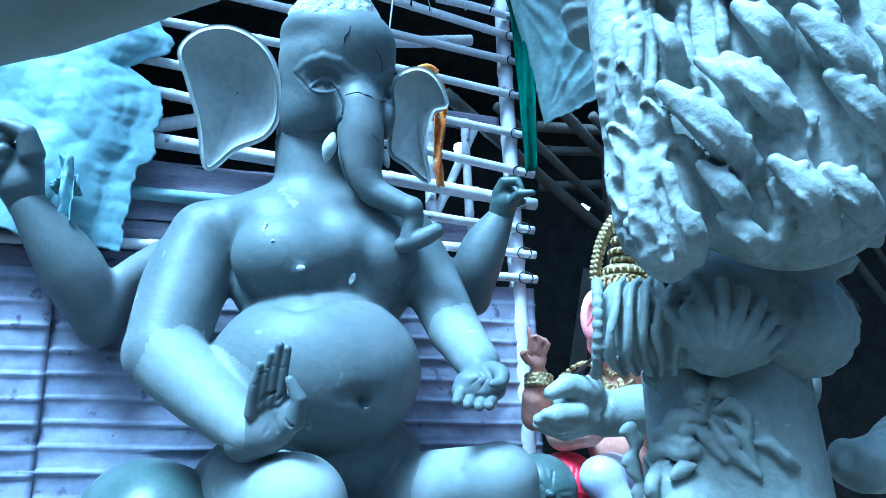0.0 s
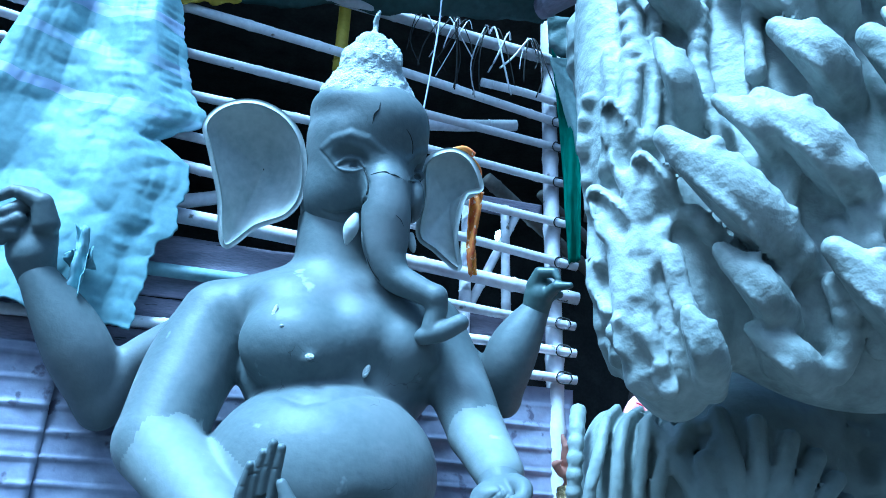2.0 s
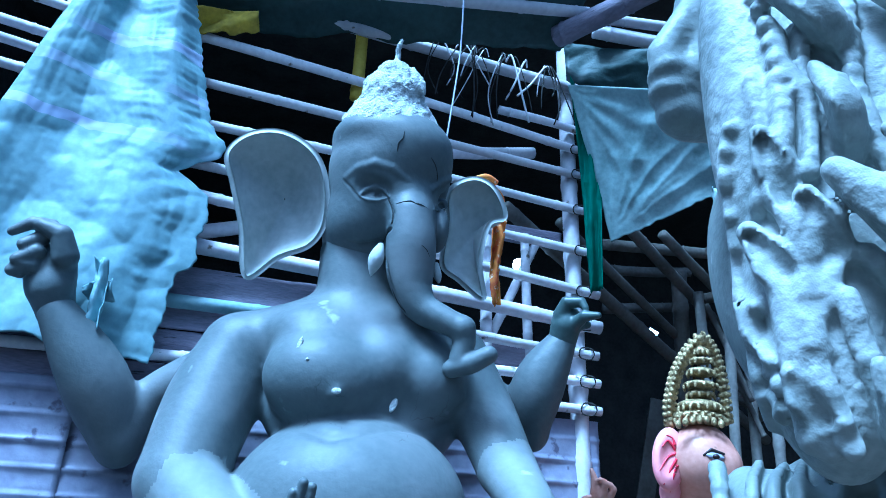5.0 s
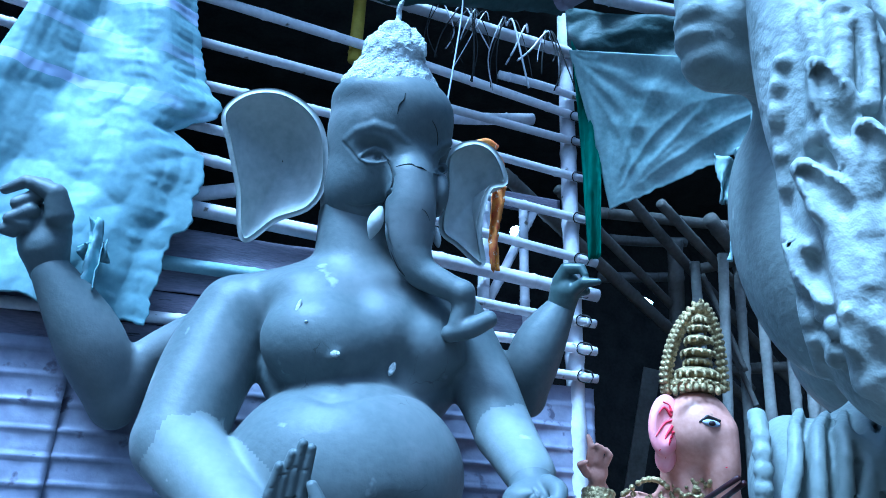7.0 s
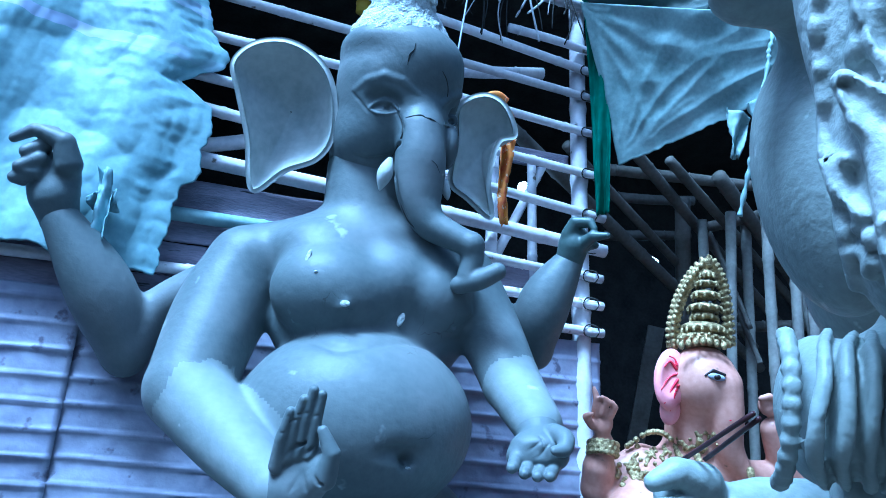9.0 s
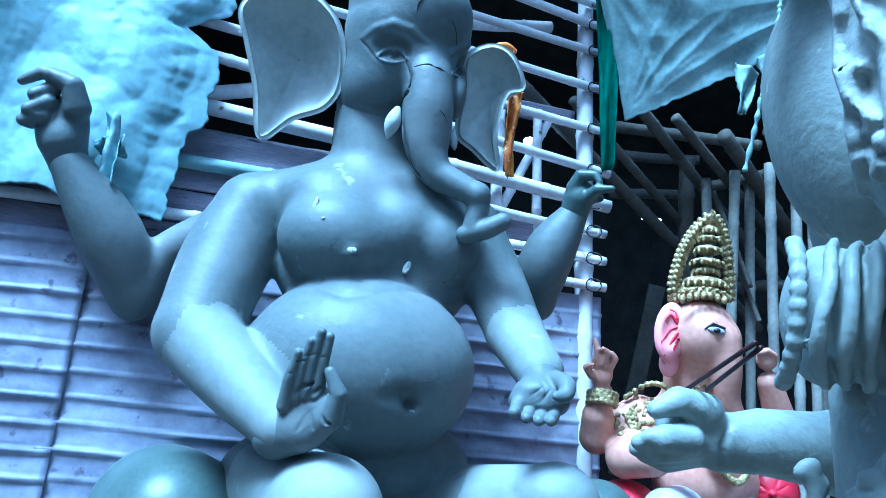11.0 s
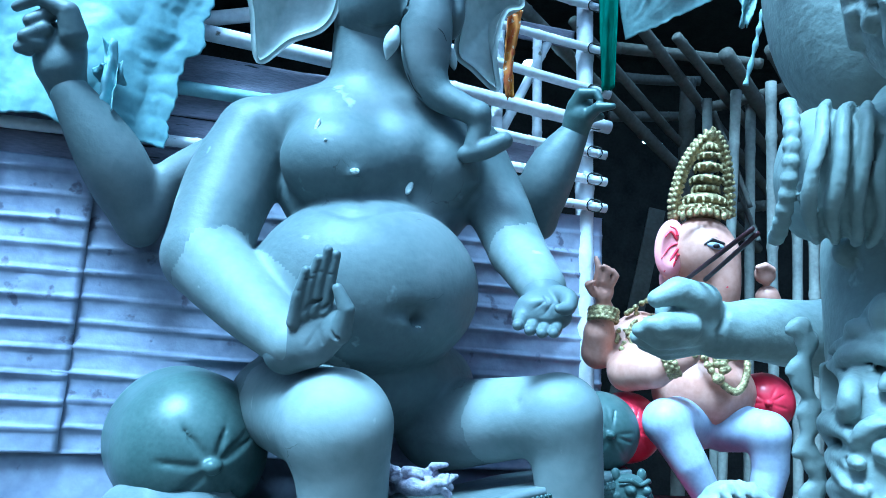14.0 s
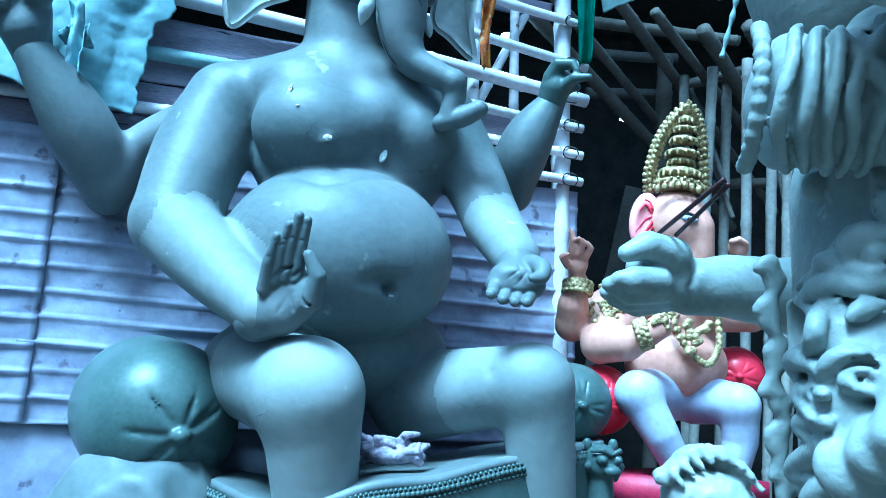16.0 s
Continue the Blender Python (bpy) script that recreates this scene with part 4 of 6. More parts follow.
    head.chain(on(((655, 195), (668, 201), (685, 203), (702, 199)), 0.001), [0.004, 0.007, 0.007, 0.004], 0.003)
    head.chain(on(((785, 219), (793, 209), (802, 207), (808, 214)), 0.001), [0.004, 0.006, 0.006, 0.004], 0.004)
    head.chain(on(((786, 221), (796, 224), (806, 220)), 0.001), [0.003, 0.004, 0.003], 0.004)
    head.chain(on(((658, 192), (672, 187), (688, 187), (701, 195)), -0.001), [0.004, 0.009, 0.010, 0.004], 0.002, True)
    head.ell(on(((686, 191),))[0], (0.013, 0.012, 0.011), (0, 0, 0), 0.003, True)
    head.ell(on(((799, 215),))[0], (0.011, 0.010, 0.010), (0, 0, 0), 0.003, True)
    # mouth corner, fold of the cheek, groove beside the trunk
    head.chain(on(((628, 276), (650, 283), (672, 281), (690, 276)), 0.001), [0.003, 0.007, 0.009, 0.006], 0.014, True)
    head.chain(on(((622, 163), (636, 178), (652, 198))), [0.003, 0.005, 0.004], 0.006, True)
    head.chain(on(((704, 200), (713, 226), (708, 252), (694, 280), (699, 320), (712, 366), (730, 402))), [0.004, 0.007, 0.008, 0.009, 0.007, 0.006, 0.004], 0.010, True)
    cracks = [on(q, 0.001) for q in (((704, 200), (710, 212), (713, 228), (710, 244), (704, 258), (693, 279)), ((718, 209), (728, 206), (745, 204), (754, 209), (764, 211), (778, 221)), ((736, 76), (733, 88), (725, 97), (722, 112), (718, 122)), ((783, 126), (790, 140), (793, 158), (792, 172)), ((699, 318), (710, 362), (722, 390), (737, 408)), ((764, 284), (772, 292), (778, 306)))]
    parts.append((*head.skin(), CLAY))
    for c, r in zip(cracks, (0.0042, 0.0035, 0.0024, 0.0022, 0.003, 0.002)):
        parts.append((*tube(c, lambda t, r=r: r * (0.35 + 0.65 * math.sin(math.pi * min(1, max(0.04, t)))), 5, 24, 0.3), CRACK))
    tusk = Clay((-0.7, 2.4, 2.4), (0.1, 3.2, 3.05), 0.004)
    tusk.limb([sight(690, 284, 2.79), sight(681, 308, 2.775), sight(672, 336, 2.77)], [0.012, 0.028, 0.005], 0.01)
    tusk.limb([sight(788, 322, 2.90), sight(790, 340, 2.89), sight(792, 352, 2.89)], [0.012, 0.016, 0.006], 0.01)
    parts.append((*tusk.skin(), CLAY_PALE))

    # rough straw-and-clay cap with its knob and peg
    cap = Clay((-0.75, 2.4, 3.1), (0.1, 3.25, 3.75), 0.008)
    cap.chain([(-0.377, 2.887, 3.321), (-0.370, 2.841, 3.408)], [0.195, 0.125], 0.03)
    cap.ell((-0.361, 2.788, 3.484), (0.065, 0.06, 0.055), (0, 0, 0), 0.02)
    cap.chain([(-0.351, 2.769, 3.530), (-0.340, 2.734, 3.616)], [0.012, 0.010], 0.01)
    cap.ell((-0.264, 2.777, 3.443), (0.018, 0.02, 0.075), (0, -28, 0), 0.01)
    v, f = cap.skin()
    v = np.array([p + 0.009 * np.array(noise.noise_vector(Vector(p) * 26)) + 0.006 * np.array(noise.noise_vector(Vector(p) * 70)) for p in v])
    parts.append((v, f, CLAY_ROUGH))

    # ears
    parts.append(ear((-0.619, 2.947, 2.992), [(0.02, 0.45), (-0.25, 0.95), (-0.75, 1.22), (-1.30, 1.16), (-1.66, 0.82), (-1.58, 0.30), (-1.44, -0.45), (-1.36, -1.36), (-0.80, -1.02), (-0.25, -0.80), (0.02, -0.35)], 0.02, 0.14, CLAY_PALE_EAR, -0.03))
    parts.append(ear((-0.128, 3.104, 2.986), [(-0.05, 0.55), (0.40, 0.80), (0.80, 0.62), (1.0, 0.10), (0.72, -0.02), (0.58, -0.35), (0.50, -0.85), (0.55, -1.45), (0.10, -1.10), (-0.20, -0.80), (-0.10, -0.1)], 0.02, 0.08, CLAY_PALE_EAR, -0.06))

    # raised open palm
    g = Clay((-0.85, 2.2, 1.4), (-0.3, 2.85, 2.0), 0.004)
    g.ell((-0.529, 2.612, 1.640), (0.092, 0.05, 0.105), (0, 12, -8), 0.03)
    g.cap((-0.627, 2.672, 1.576), (-0.552, 2.641, 1.594), 0.075, 0.07, 0.03)
    g.ell((-0.463, 2.583, 1.643), (0.042, 0.04, 0.065), (0, 20, 0), 0.02)
    fingers = ([(-0.591, 2.576, 1.653), (-0.576, 2.536, 1.727), (-0.551, 2.507, 1.799)], [(-0.560, 2.572, 1.679), (-0.541, 2.530, 1.763), (-0.516, 2.501, 1.833)], [(-0.530, 2.571, 1.689), (-0.512, 2.527, 1.781), (-0.489, 2.496, 1.860)], [(-0.500, 2.572, 1.690), (-0.484, 2.534, 1.778), (-0.466, 2.505, 1.849)])
    for p in fingers:
        g.chain(p, [0.023, 0.0185, 0.0145], 0.003)
    for p, q in zip(fingers, fingers[1:]):
        s, e = (Vector(p[1]) + Vector(q[1])) / 2 - Vector((0, 0.018, 0.01)), (Vector(p[2]) + Vector(q[2])) / 2 - Vector((0, 0.018, 0))
        g.cap(s, e, 0.0022, 0.002, 0.003, True)
    for p in fingers:
        for t in (0.15, 0.75):
            m = Vector(p[1]).lerp(Vector(p[2]), t) - Vector((0, 0.0185, 0))
            g.cap(m - Vector((0.018, 0, 0)), m + Vector((0.018, 0, 0.003)), 0.0025, 0.0025, 0.003, True)
    g.chain([(-0.448, 2.567, 1.625), (-0.429, 2.534, 1.691), (-0.457, 2.520, 1.751)], [0.034, 0.026, 0.016], 0.008)
    for q in ([(-0.583, 2.540, 1.652), (-0.532, 2.541, 1.710), (-0.490, 2.549, 1.730)], [(-0.555, 2.552, 1.615), (-0.525, 2.547, 1.669), (-0.485, 2.548, 1.709)], [(-0.543, 2.561, 1.583), (-0.517, 2.552, 1.633), (-0.486, 2.545, 1.684)], [(-0.498, 2.562, 1.592), (-0.510, 2.552, 1.637), (-0.478, 2.538, 1.670)], [(-0.488, 2.536, 1.643), (-0.458, 2.541, 1.608), (-0.429, 2.555, 1.614)]):
        g.chain(q, [0.004, 0.007, 0.004], 0.006, True)
    parts.append((*g.skin(), CLAY))
    # raised closed hand
    g = Clay((-1.95, 2.5, 2.3), (-1.35, 3.1, 3.0), 0.006)
    g.cap((-1.588, 2.920, 2.512), (-1.607, 2.895, 2.578), 0.07, 0.085, 0.03)
    g.ell((-1.614, 2.871, 2.644), (0.10, 0.06, 0.12), (0, -20, 0), 0.03)
    for p in ([(-1.638, 2.806, 2.754), (-1.681, 2.772, 2.712), (-1.665, 2.788, 2.688)], [(-1.639, 2.798, 2.694), (-1.693, 2.774, 2.653), (-1.666, 2.788, 2.640)], [(-1.653, 2.808, 2.644), (-1.711, 2.790, 2.618), (-1.686, 2.804, 2.608)], [(-1.609, 2.799, 2.796), (-1.664, 2.766, 2.797), (-1.737, 2.770, 2.764)]):
        g.chain(p, [0.03, 0.024, 0.018], 0.010)
    g.chain([(-1.544, 2.824, 2.689), (-1.556, 2.789, 2.758), (-1.627, 2.759, 2.787)], [0.05, 0.04, 0.022], 0.02)
    parts.append((*g.skin(), CLAY))
    # lowered open hand, palm up, the fingers bent towards the viewer
    g = Clay((-0.1, 2.3, 1.5), (0.5, 3.15, 2.1), 0.0045)
    g.cap((0.172, 2.963, 1.863), sight(957, 785, 2.50), 0.082, 0.07, 0.02)
    g.ell(sight(955, 800, 2.45), (0.095, 0.07, 0.062), (0, 12, 0), 0.025)
    g.ell(sight(920, 812, 2.45), (0.045, 0.06, 0.035), (0, 20, 0), 0.02)
    for x, y in ((908, 826), (930, 836), (953, 841), (975, 841)):
        g.chain([sight(x + 6, y - 18, 2.42), sight(x, y, 2.37), sight(x - 2, y + 3, 2.34)], [0.022, 0.020, 0.017], 0.004)
    g.limb([sight(982, 770, 2.46), sight(1000, 778, 2.40), sight(998, 796, 2.36), sight(980, 799, 2.34)], [0.036, 0.030, 0.024, 0.016], 0.010)
    g.ell(sight(948, 800, 2.36), (0.055, 0.03, 0.028), (0, 12, 0), 0.02, True)
    for q in (((915, 808), (940, 795), (962, 778)), ((930, 818), (955, 808), (972, 785)), ((955, 772), (965, 790), (960, 812))):
        g.chain([g.at(sight(x, y, 2.2), sight(x, y, 2.8)) for x, y in q], [0.002, 0.004, 0.002], 0.004, True)
    parts.append((*g.skin(), CLAY))
    # far raised hand, thumb and finger in a ring
    g = Clay((0.15, 2.95, 2.4), (0.6, 3.5, 2.85), 0.005)
    g.cap((0.316, 3.240, 2.528), (0.329, 3.209, 2.583), 0.055, 0.06, 0.02)
    g.ell((0.337, 3.205, 2.606), (0.05, 0.045, 0.06), (0, 20, 0), 0.02)
    g.chain([(0.307, 3.181, 2.618), (0.329, 3.153, 2.659), (0.384, 3.135, 2.655), (0.399, 3.122, 2.624)], [0.03, 0.025, 0.02, 0.013], 0.010)
    g.chain([(0.352, 3.182, 2.573), (0.392, 3.128, 2.594), (0.443, 3.100, 2.589)], [0.028, 0.022, 0.013], 0.010)
    g.chain([(0.377, 3.201, 2.582), (0.408, 3.173, 2.576)], [0.022, 0.016], 0.010)
    parts.append((*g.skin(), CLAY_DARK))
    # pale dabs of slip
    g = Clay((-0.75, 2.4, 1.6), (0.1, 3.1, 2.6), 0.005)
    for p, r, w in zip(dabs, ((0.018, 0.007, 0.012), (0.013, 0.007, 0.028), (0.009, 0.007, 0.036), (0.012, 0.008, 0.006), (0.008, 0.006, 0.006)), (0, 20, 12, 0, 0)):
        g.ell(p, r, (0, w, 0), 0.005)
    parts.append((*g.skin(), CLAY_ROUGH))
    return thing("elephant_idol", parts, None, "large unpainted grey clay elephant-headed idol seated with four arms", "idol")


idol()


def bolster(name, c, tip, r, mat, label, grooves=11):
    c, tip = Vector(c), Vector(tip)
    ax = (tip - c).normalized()
    g = Clay(c - Vector((r, r, r)) * 1.6, c + Vector((r, r, r)) * 1.6, r * 0.035)
    g.cap(c - ax * r * 0.45, c + ax * r * 0.1, r * 0.98, r, 0.03)
    a = ax.cross(Vector((0, 0, 1))).normalized()
    b = ax.cross(a)
    hub = c + ax * r * 1.08
    for i in range(grooves):
        w = 2 * math.pi * i / grooves + 0.3 * math.sin(i * 2.3)
        d = a * math.cos(w) + b * math.sin(w)
        ln = 0.62 + 0.22 * math.sin(i * 3.1)
        g.chain([hub + d * r * 0.08 + ax * 0.01, hub + d * r * ln * 0.6 - ax * r * 0.06, hub + d * r * ln - ax * r * 0.20], [0.014 * r, 0.018 * r, 0.006 * r], 0.07 * r, True)
    g.ell(hub + ax * 0.02 * r, (0.12 * r, 0.12 * r, 0.1 * r), (0, 0, 0), 0.03 * r)
    return thing(name, [(*g.skin(), mat)], None, label, "bolster")


bolster("clay_bolster", (-1.062, 3.119, 1.254), (-0.867, 2.852, 1.197), 0.272, CLAY_DARK, "round damp grey clay bolster with pleated end")
bolster("clay_bolster", (0.444, 3.433, 1.370), (0.476, 3.182, 1.355), 0.155, CLAY_DARK, "round damp grey clay bolster behind the idol's knee", 9)
bolster("red_bolster", (0.594, 3.639, 1.390), (0.595, 3.438, 1.377), 0.145, RED, "glossy red painted bolster with pleated end", 9)

# seat
def seat_edge(t):
    return spline([(-0.80, 2.95, 1.05), (-0.501, 2.668, 1.020), (-0.273, 2.648, 1.092), (-0.064, 2.727, 1.122), (0.164, 2.863, 1.175), (0.366, 3.023, 1.206), (0.55, 3.30, 1.22)], t)


def seat():
    def top(a, b):
        e = seat_edge(a)
        back = Vector((-0.80 + 1.4 * a, 3.30 + 0.45 * a, e.z))
        p = e.lerp(back, b)
        return (p.x, p.y, p.z + 0.008 * noise.noise(Vector((p.x * 7, p.y * 7, 1))))

    def front(a, b):
        e = seat_edge(a)
        return (e.x, e.y + 0.06 * b, (e.z - 0.012) * (1 - b) + 0.01 * b)
    block = empty("idol_seat", (-0.1, 3.0, 0), "grey clay seat with a moulded lace-like rim", "seat")
    under(block, "seat_top", [(*sheet(top, 50, 16, 0.03), CLAY)])
    # front, back, body and rim in a darker clay than the top
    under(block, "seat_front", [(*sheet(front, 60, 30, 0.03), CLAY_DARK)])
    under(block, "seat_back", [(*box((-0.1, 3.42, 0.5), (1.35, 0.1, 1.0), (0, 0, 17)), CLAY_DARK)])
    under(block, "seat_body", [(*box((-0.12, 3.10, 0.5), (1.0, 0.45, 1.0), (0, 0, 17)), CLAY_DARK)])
    rim = []
    for row, (dz, r) in enumerate(((-0.012, 0.007), (-0.028, 0.011), (-0.046, 0.007))):
        for i in range(90):
            e = seat_edge((i + 0.5 * (row % 2)) / 90)
            g = bmesh.new()
            bmesh.ops.create_icosphere(g, subdivisions=1, radius=r, matrix=Matrix.Translation((e.x, e.y - 0.018, e.z + dz)))
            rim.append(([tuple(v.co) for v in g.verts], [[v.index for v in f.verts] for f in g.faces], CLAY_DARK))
            g.free()
    under(block, "rim_moulding", rim, "beaded lace-like clay moulding", "stuff")
    step = Clay((-1.75, 2.65, 0.5), (-0.5, 3.5, 1.2), 0.014)
    step.ell((-1.05, 3.05, 0.90), (0.48, 0.34, 0.06), (0, 0, 17), 0.02)
    step.cap((-1.05, 3.05, 0.50), (-1.05, 3.05, 0.9), 0.3, 0.3, 0.05)
    v, f = step.skin()
    v = np.array([p + 0.02 * np.array(noise.noise_vector(Vector(p) * 9)) for p in v])
    under(block, "side_step", [(v, f, CLAY)])
    under(block, "step_body", [(*box((-1.05, 3.08, 0.3), (0.7, 0.5, 0.6), (0, 0, 17)), CLAY_DARK)])


seat()


def rag():
    g = Clay((-0.42, 2.6, 1.05), (0.0, 3.15, 1.4), 0.004)
    rng = random.Random(3)
    c = Vector((-0.214, 2.883, 1.181))
    for i in range(22):
        a = c + Vector((rng.uniform(-0.075, 0.075), rng.uniform(-0.045, 0.045), rng.uniform(-0.01, 0.03)))
        pts = [a]
        for j in range(4):
            pts.append(pts[-1] + Vector((rng.uniform(-0.045, 0.045), rng.uniform(-0.03, 0.03), rng.uniform(-0.02, 0.022))))
        g.chain(pts, [0.009, 0.013, 0.011, 0.013, 0.008], 0.003)
    g.ell(c + Vector((0, 0, -0.005)), (0.085, 0.06, 0.03), (0, 0, 0), 0.01)
    thing("crumpled_rag", [(*g.skin(), RAG)], None, "crumpled dirty white and mauve rag on the seat", "rag")


rag()

# cloth tucked behind the ear, paper on the raised arm
thing("patterned_cloth", [(*quad_sheet((0.038, 3.215, 3.052), (0.095, 3.237, 3.059), (0.065, 3.336, 2.713), (0.037, 3.333, 2.716), 0.01, 4, 10, 40, 0.02, 0.004), PATTERN), (*tube([(-0.047, 3.128, 3.198), (0.010, 3.126, 3.211), (0.053, 3.156, 3.197)], 0.012, 8, 14), PATTERN), (*tube([(0.024, 3.146, 3.191), (0.079, 3.217, 3.156), (0.072, 3.232, 3.042)], 0.008, 6, 14), PATTERN)], None, "orange and red patterned cloth strip hanging behind the ear", "cloth")
thing("plastic_strip", [(*quad_sheet((-1.507, 2.967, 2.747), (-1.451, 2.971, 2.735), (-1.410, 2.933, 2.435), (-1.465, 2.928, 2.449), 0.015, 6, 8, 24, 0.02), TARP), (*quad_sheet((-1.544, 2.968, 2.631), (-1.431, 2.976, 2.668), (-1.419, 2.995, 2.579), (-1.517, 2.980, 2.582), 0.01, 2, 8, 8, 0.02), TARP)], None, "pale plastic strips caught on the raised arm", "plastic")

# ---- the near moulded figure ----
N_R, N_U = (Vector((0.090, 0.960, 1.726)) - Vector((0.017, 0.960, 1.728))).normalized(), (Vector((0.019, 0.940, 1.798)) - Vector((0.017, 0.960, 1.728))).normalized()
N_T = N_R.cross(N_U)
N_O = Vector((0.334, 0.731, 1.782))
PX = 0.00058


def near(x, y, out=0.0):
    """A place on the figure's front: hundredths across and up from the middle of its hair, and metres towards the viewer."""
    return N_O + N_R * ((x - 1330) * PX) + N_U * ((230 - y) * PX) + N_T * out


C_O, CX = Vector((0.370, 0.808, 1.818)), 0.000645


def cuff(x, y, out=0.0):
    """As near(), on the deeper face of the collar and skirt."""
    return C_O + N_R * ((x - 1330) * CX) + N_U * ((230 - y) * CX) + N_T * out


def lobe(g, tip, root, w):
    """A hollow pointed lock lying on the hair: a rim round a scooped leaf, with beads down its fold."""
    a = g.at(near(*tip, 0.12), near(*tip, -0.2)) + N_T * 0.024
    b = g.at(near(*root, 0.12), near(*root, -0.2)) - N_T * 0.002
    m = (a + b) / 2 + N_T * 0.016
    g.limb([a, m, b], [w * 0.24, w * 0.50, w * 0.40], 0.003)
    side = (b - a).cross(N_T).normalized()
    g.limb([a + (b - a) * 0.10 + N_T * w * 0.16 + side * w * 0.30, m + N_T * w * 0.40 + side * w * 0.42, b + N_T * w * 0.34 + side * w * 0.36], [w * 0.05, w * 0.10, w * 0.06], 0.004)
    n = 5
    for i in range(n):
        t = 0.22 + 0.7 * i / n
        g.ell(a + (b - a) * t + N_T * (w * 0.34 + 0.006 * math.sin(math.pi * t)) - side * w * 0.36, (w * 0.17, w * 0.15, w * 0.17), (0, 0, 0), 0.003)


def beads(g, pts, n, r):
    for i in range(n):
        p = spline([(x, y, 0) for x, y in pts], i / (n - 1))
        g.ell(g.at(near(p.x, p.y, 0.12), near(p.x, p.y, -0.2)) + N_T * r * 0.8, (r * 1.15, r, r * 1.15), (0, 0, 0), 0.0015)


def warrior():
    parts = []
    # hair
    g = Clay((0.06, 0.62, 1.50), (0.62, 1.12, 2.14), 0.0033)
    g.ell(near(1430, 90, -0.10), (0.185, 0.085, 0.235), (0, 0, 0), 0.02)
    g.ell(near(1158, 130, -0.075), (0.042, 0.045, 0.20), (0, -6, 0), 0.03)
    g.ell(near(1185, 380, -0.05), (0.038, 0.045, 0.075), (0, -10, 0), 0.03)
    g.soften(2)
    g.ref = g.f.copy()
    rng = random.Random(11)
    for i in range(22):
        x, y = rng.uniform(1120, 1580), rng.uniform(-280, 450)
        p = [near(x, y, 0.0)]
        for k in range(rng.randint(2, 4)):
            x, y = x + rng.uniform(-16, 20), y + rng.uniform(22, 50)
            p.append(near(x, y, 0.0))
        p = [g.at(q + N_T * 0.12, q - N_T * 0.2) + N_T * 0.002 for q in p]
        g.chain(p, [0.005] + [0.0085] * (len(p) - 2) + [0.005], 0.005)
    lobes = [((1060, 172), (1190, 285), 0.030), ((1172, 158), (1330, 300), 0.040), ((1283, 105), (1400, 225), 0.036), ((1415, 20), (1545, 175), 0.040),
             ((1355, 290), (1470, 400), 0.036), ((1440, 305), (1560, 395), 0.036), ((1235, 295), (1330, 390), 0.028), ((1310, 5), (1400, 95), 0.034),
             ((1192, 372), (1240, 460), 0.026), ((1275, 385), (1370, 450), 0.026), ((1455, 140), (1590, 260), 0.036), ((1170, 20), (1215, 130), 0.024),
             ((1250, -110), (1380, 0), 0.036), ((1130, -120), (1230, -20), 0.030), ((1400, -120), (1530, -20), 0.036), ((1160, -230), (1300, -130), 0.036), ((1330, -240), (1480, -150), 0.036)]
    for i in range(7):
        x, y = 1150 + (i * 97) % 400, -200 + (i * 61) % 620
        lobes.append(((x, y), (x + rng.uniform(50, 90), y + rng.uniform(50, 85)), rng.uniform(0.018, 0.026)))
    for t, r, w in lobes:
        lobe(g, t, r, w)
    for pts, n, r in (([(1128, -180), (1140, 60), (1120, 160), (1150, 250)], 30, 0.0070), ([(1135, 290), (1150, 380), (1180, 460)], 15, 0.0070), ([(1245, -140), (1225, 40), (1250, 150)], 22, 0.0072), ([(1175, -60), (1170, 60), (1160, 150)], 16, 0.0055),
                      ([(1330, 290), (1300, 340), (1330, 430)], 11, 0.0090), ([(1390, 200), (1400, 270), (1440, 340)], 10, 0.0085), ([(1480, 40), (1520, 160), (1545, 300)], 20, 0.0080), ([(1370, 330), (1385, 390), (1375, 430)], 8, 0.0090), ([(1210, 250), (1270, 310), (1300, 380)], 10, 0.0080),
                      ([(1200, -260), (1190, -150), (1200, -40)], 18, 0.0070), ([(1330, -220), (1300, -100), (1290, 60)], 22, 0.0070), ([(1420, -230), (1400, -60), (1380, 30)], 20, 0.0070), ([(1100, 240), (1110, 330), (1130, 430)], 16, 0.0065), ([(1180, 300), (1200, 380), (1225, 450)], 13, 0.0075), ([(1430, 210), (1400, 300), (1420, 400)], 14, 0.0075)):
        beads(g, pts, n, r)
    for p, q, w in (((0.096, 0.569, 1.703), (0.124, 0.582, 1.677), 0.030), ((0.108, 0.584, 1.670), (0.124, 0.592, 1.652), 0.024), ((0.116, 0.558, 1.733), (0.129, 0.568, 1.711), 0.026), ((0.136, 0.568, 1.711), (0.149, 0.577, 1.692), 0.03), ((0.131, 0.596, 1.645), (0.144, 0.603, 1.629), 0.024), ((0.112, 0.573, 1.696), (0.137, 0.584, 1.673), 0.03)):
        eye = Vector((-0.012, 0.304, 1.547))
        e1, e2 = Vector(p) - eye, Vector(q) - eye
        a, b = g.at(eye + e1, eye + e1 * 3.4), g.at(eye + e2, eye + e2 * 3.4)
        out = -e1.normalized()
        m = (a + b) / 2 + out * 0.008
        g.chain([a + out * 0.012, m, b], [w * 0.28, w * 0.55, w * 0.4], 0.005)
        g.chain([a + out * w * 0.5, m + out * w * 0.52, b + out * w * 0.4], [w * 0.12, w * 0.40, w * 0.3], 0.003, True)
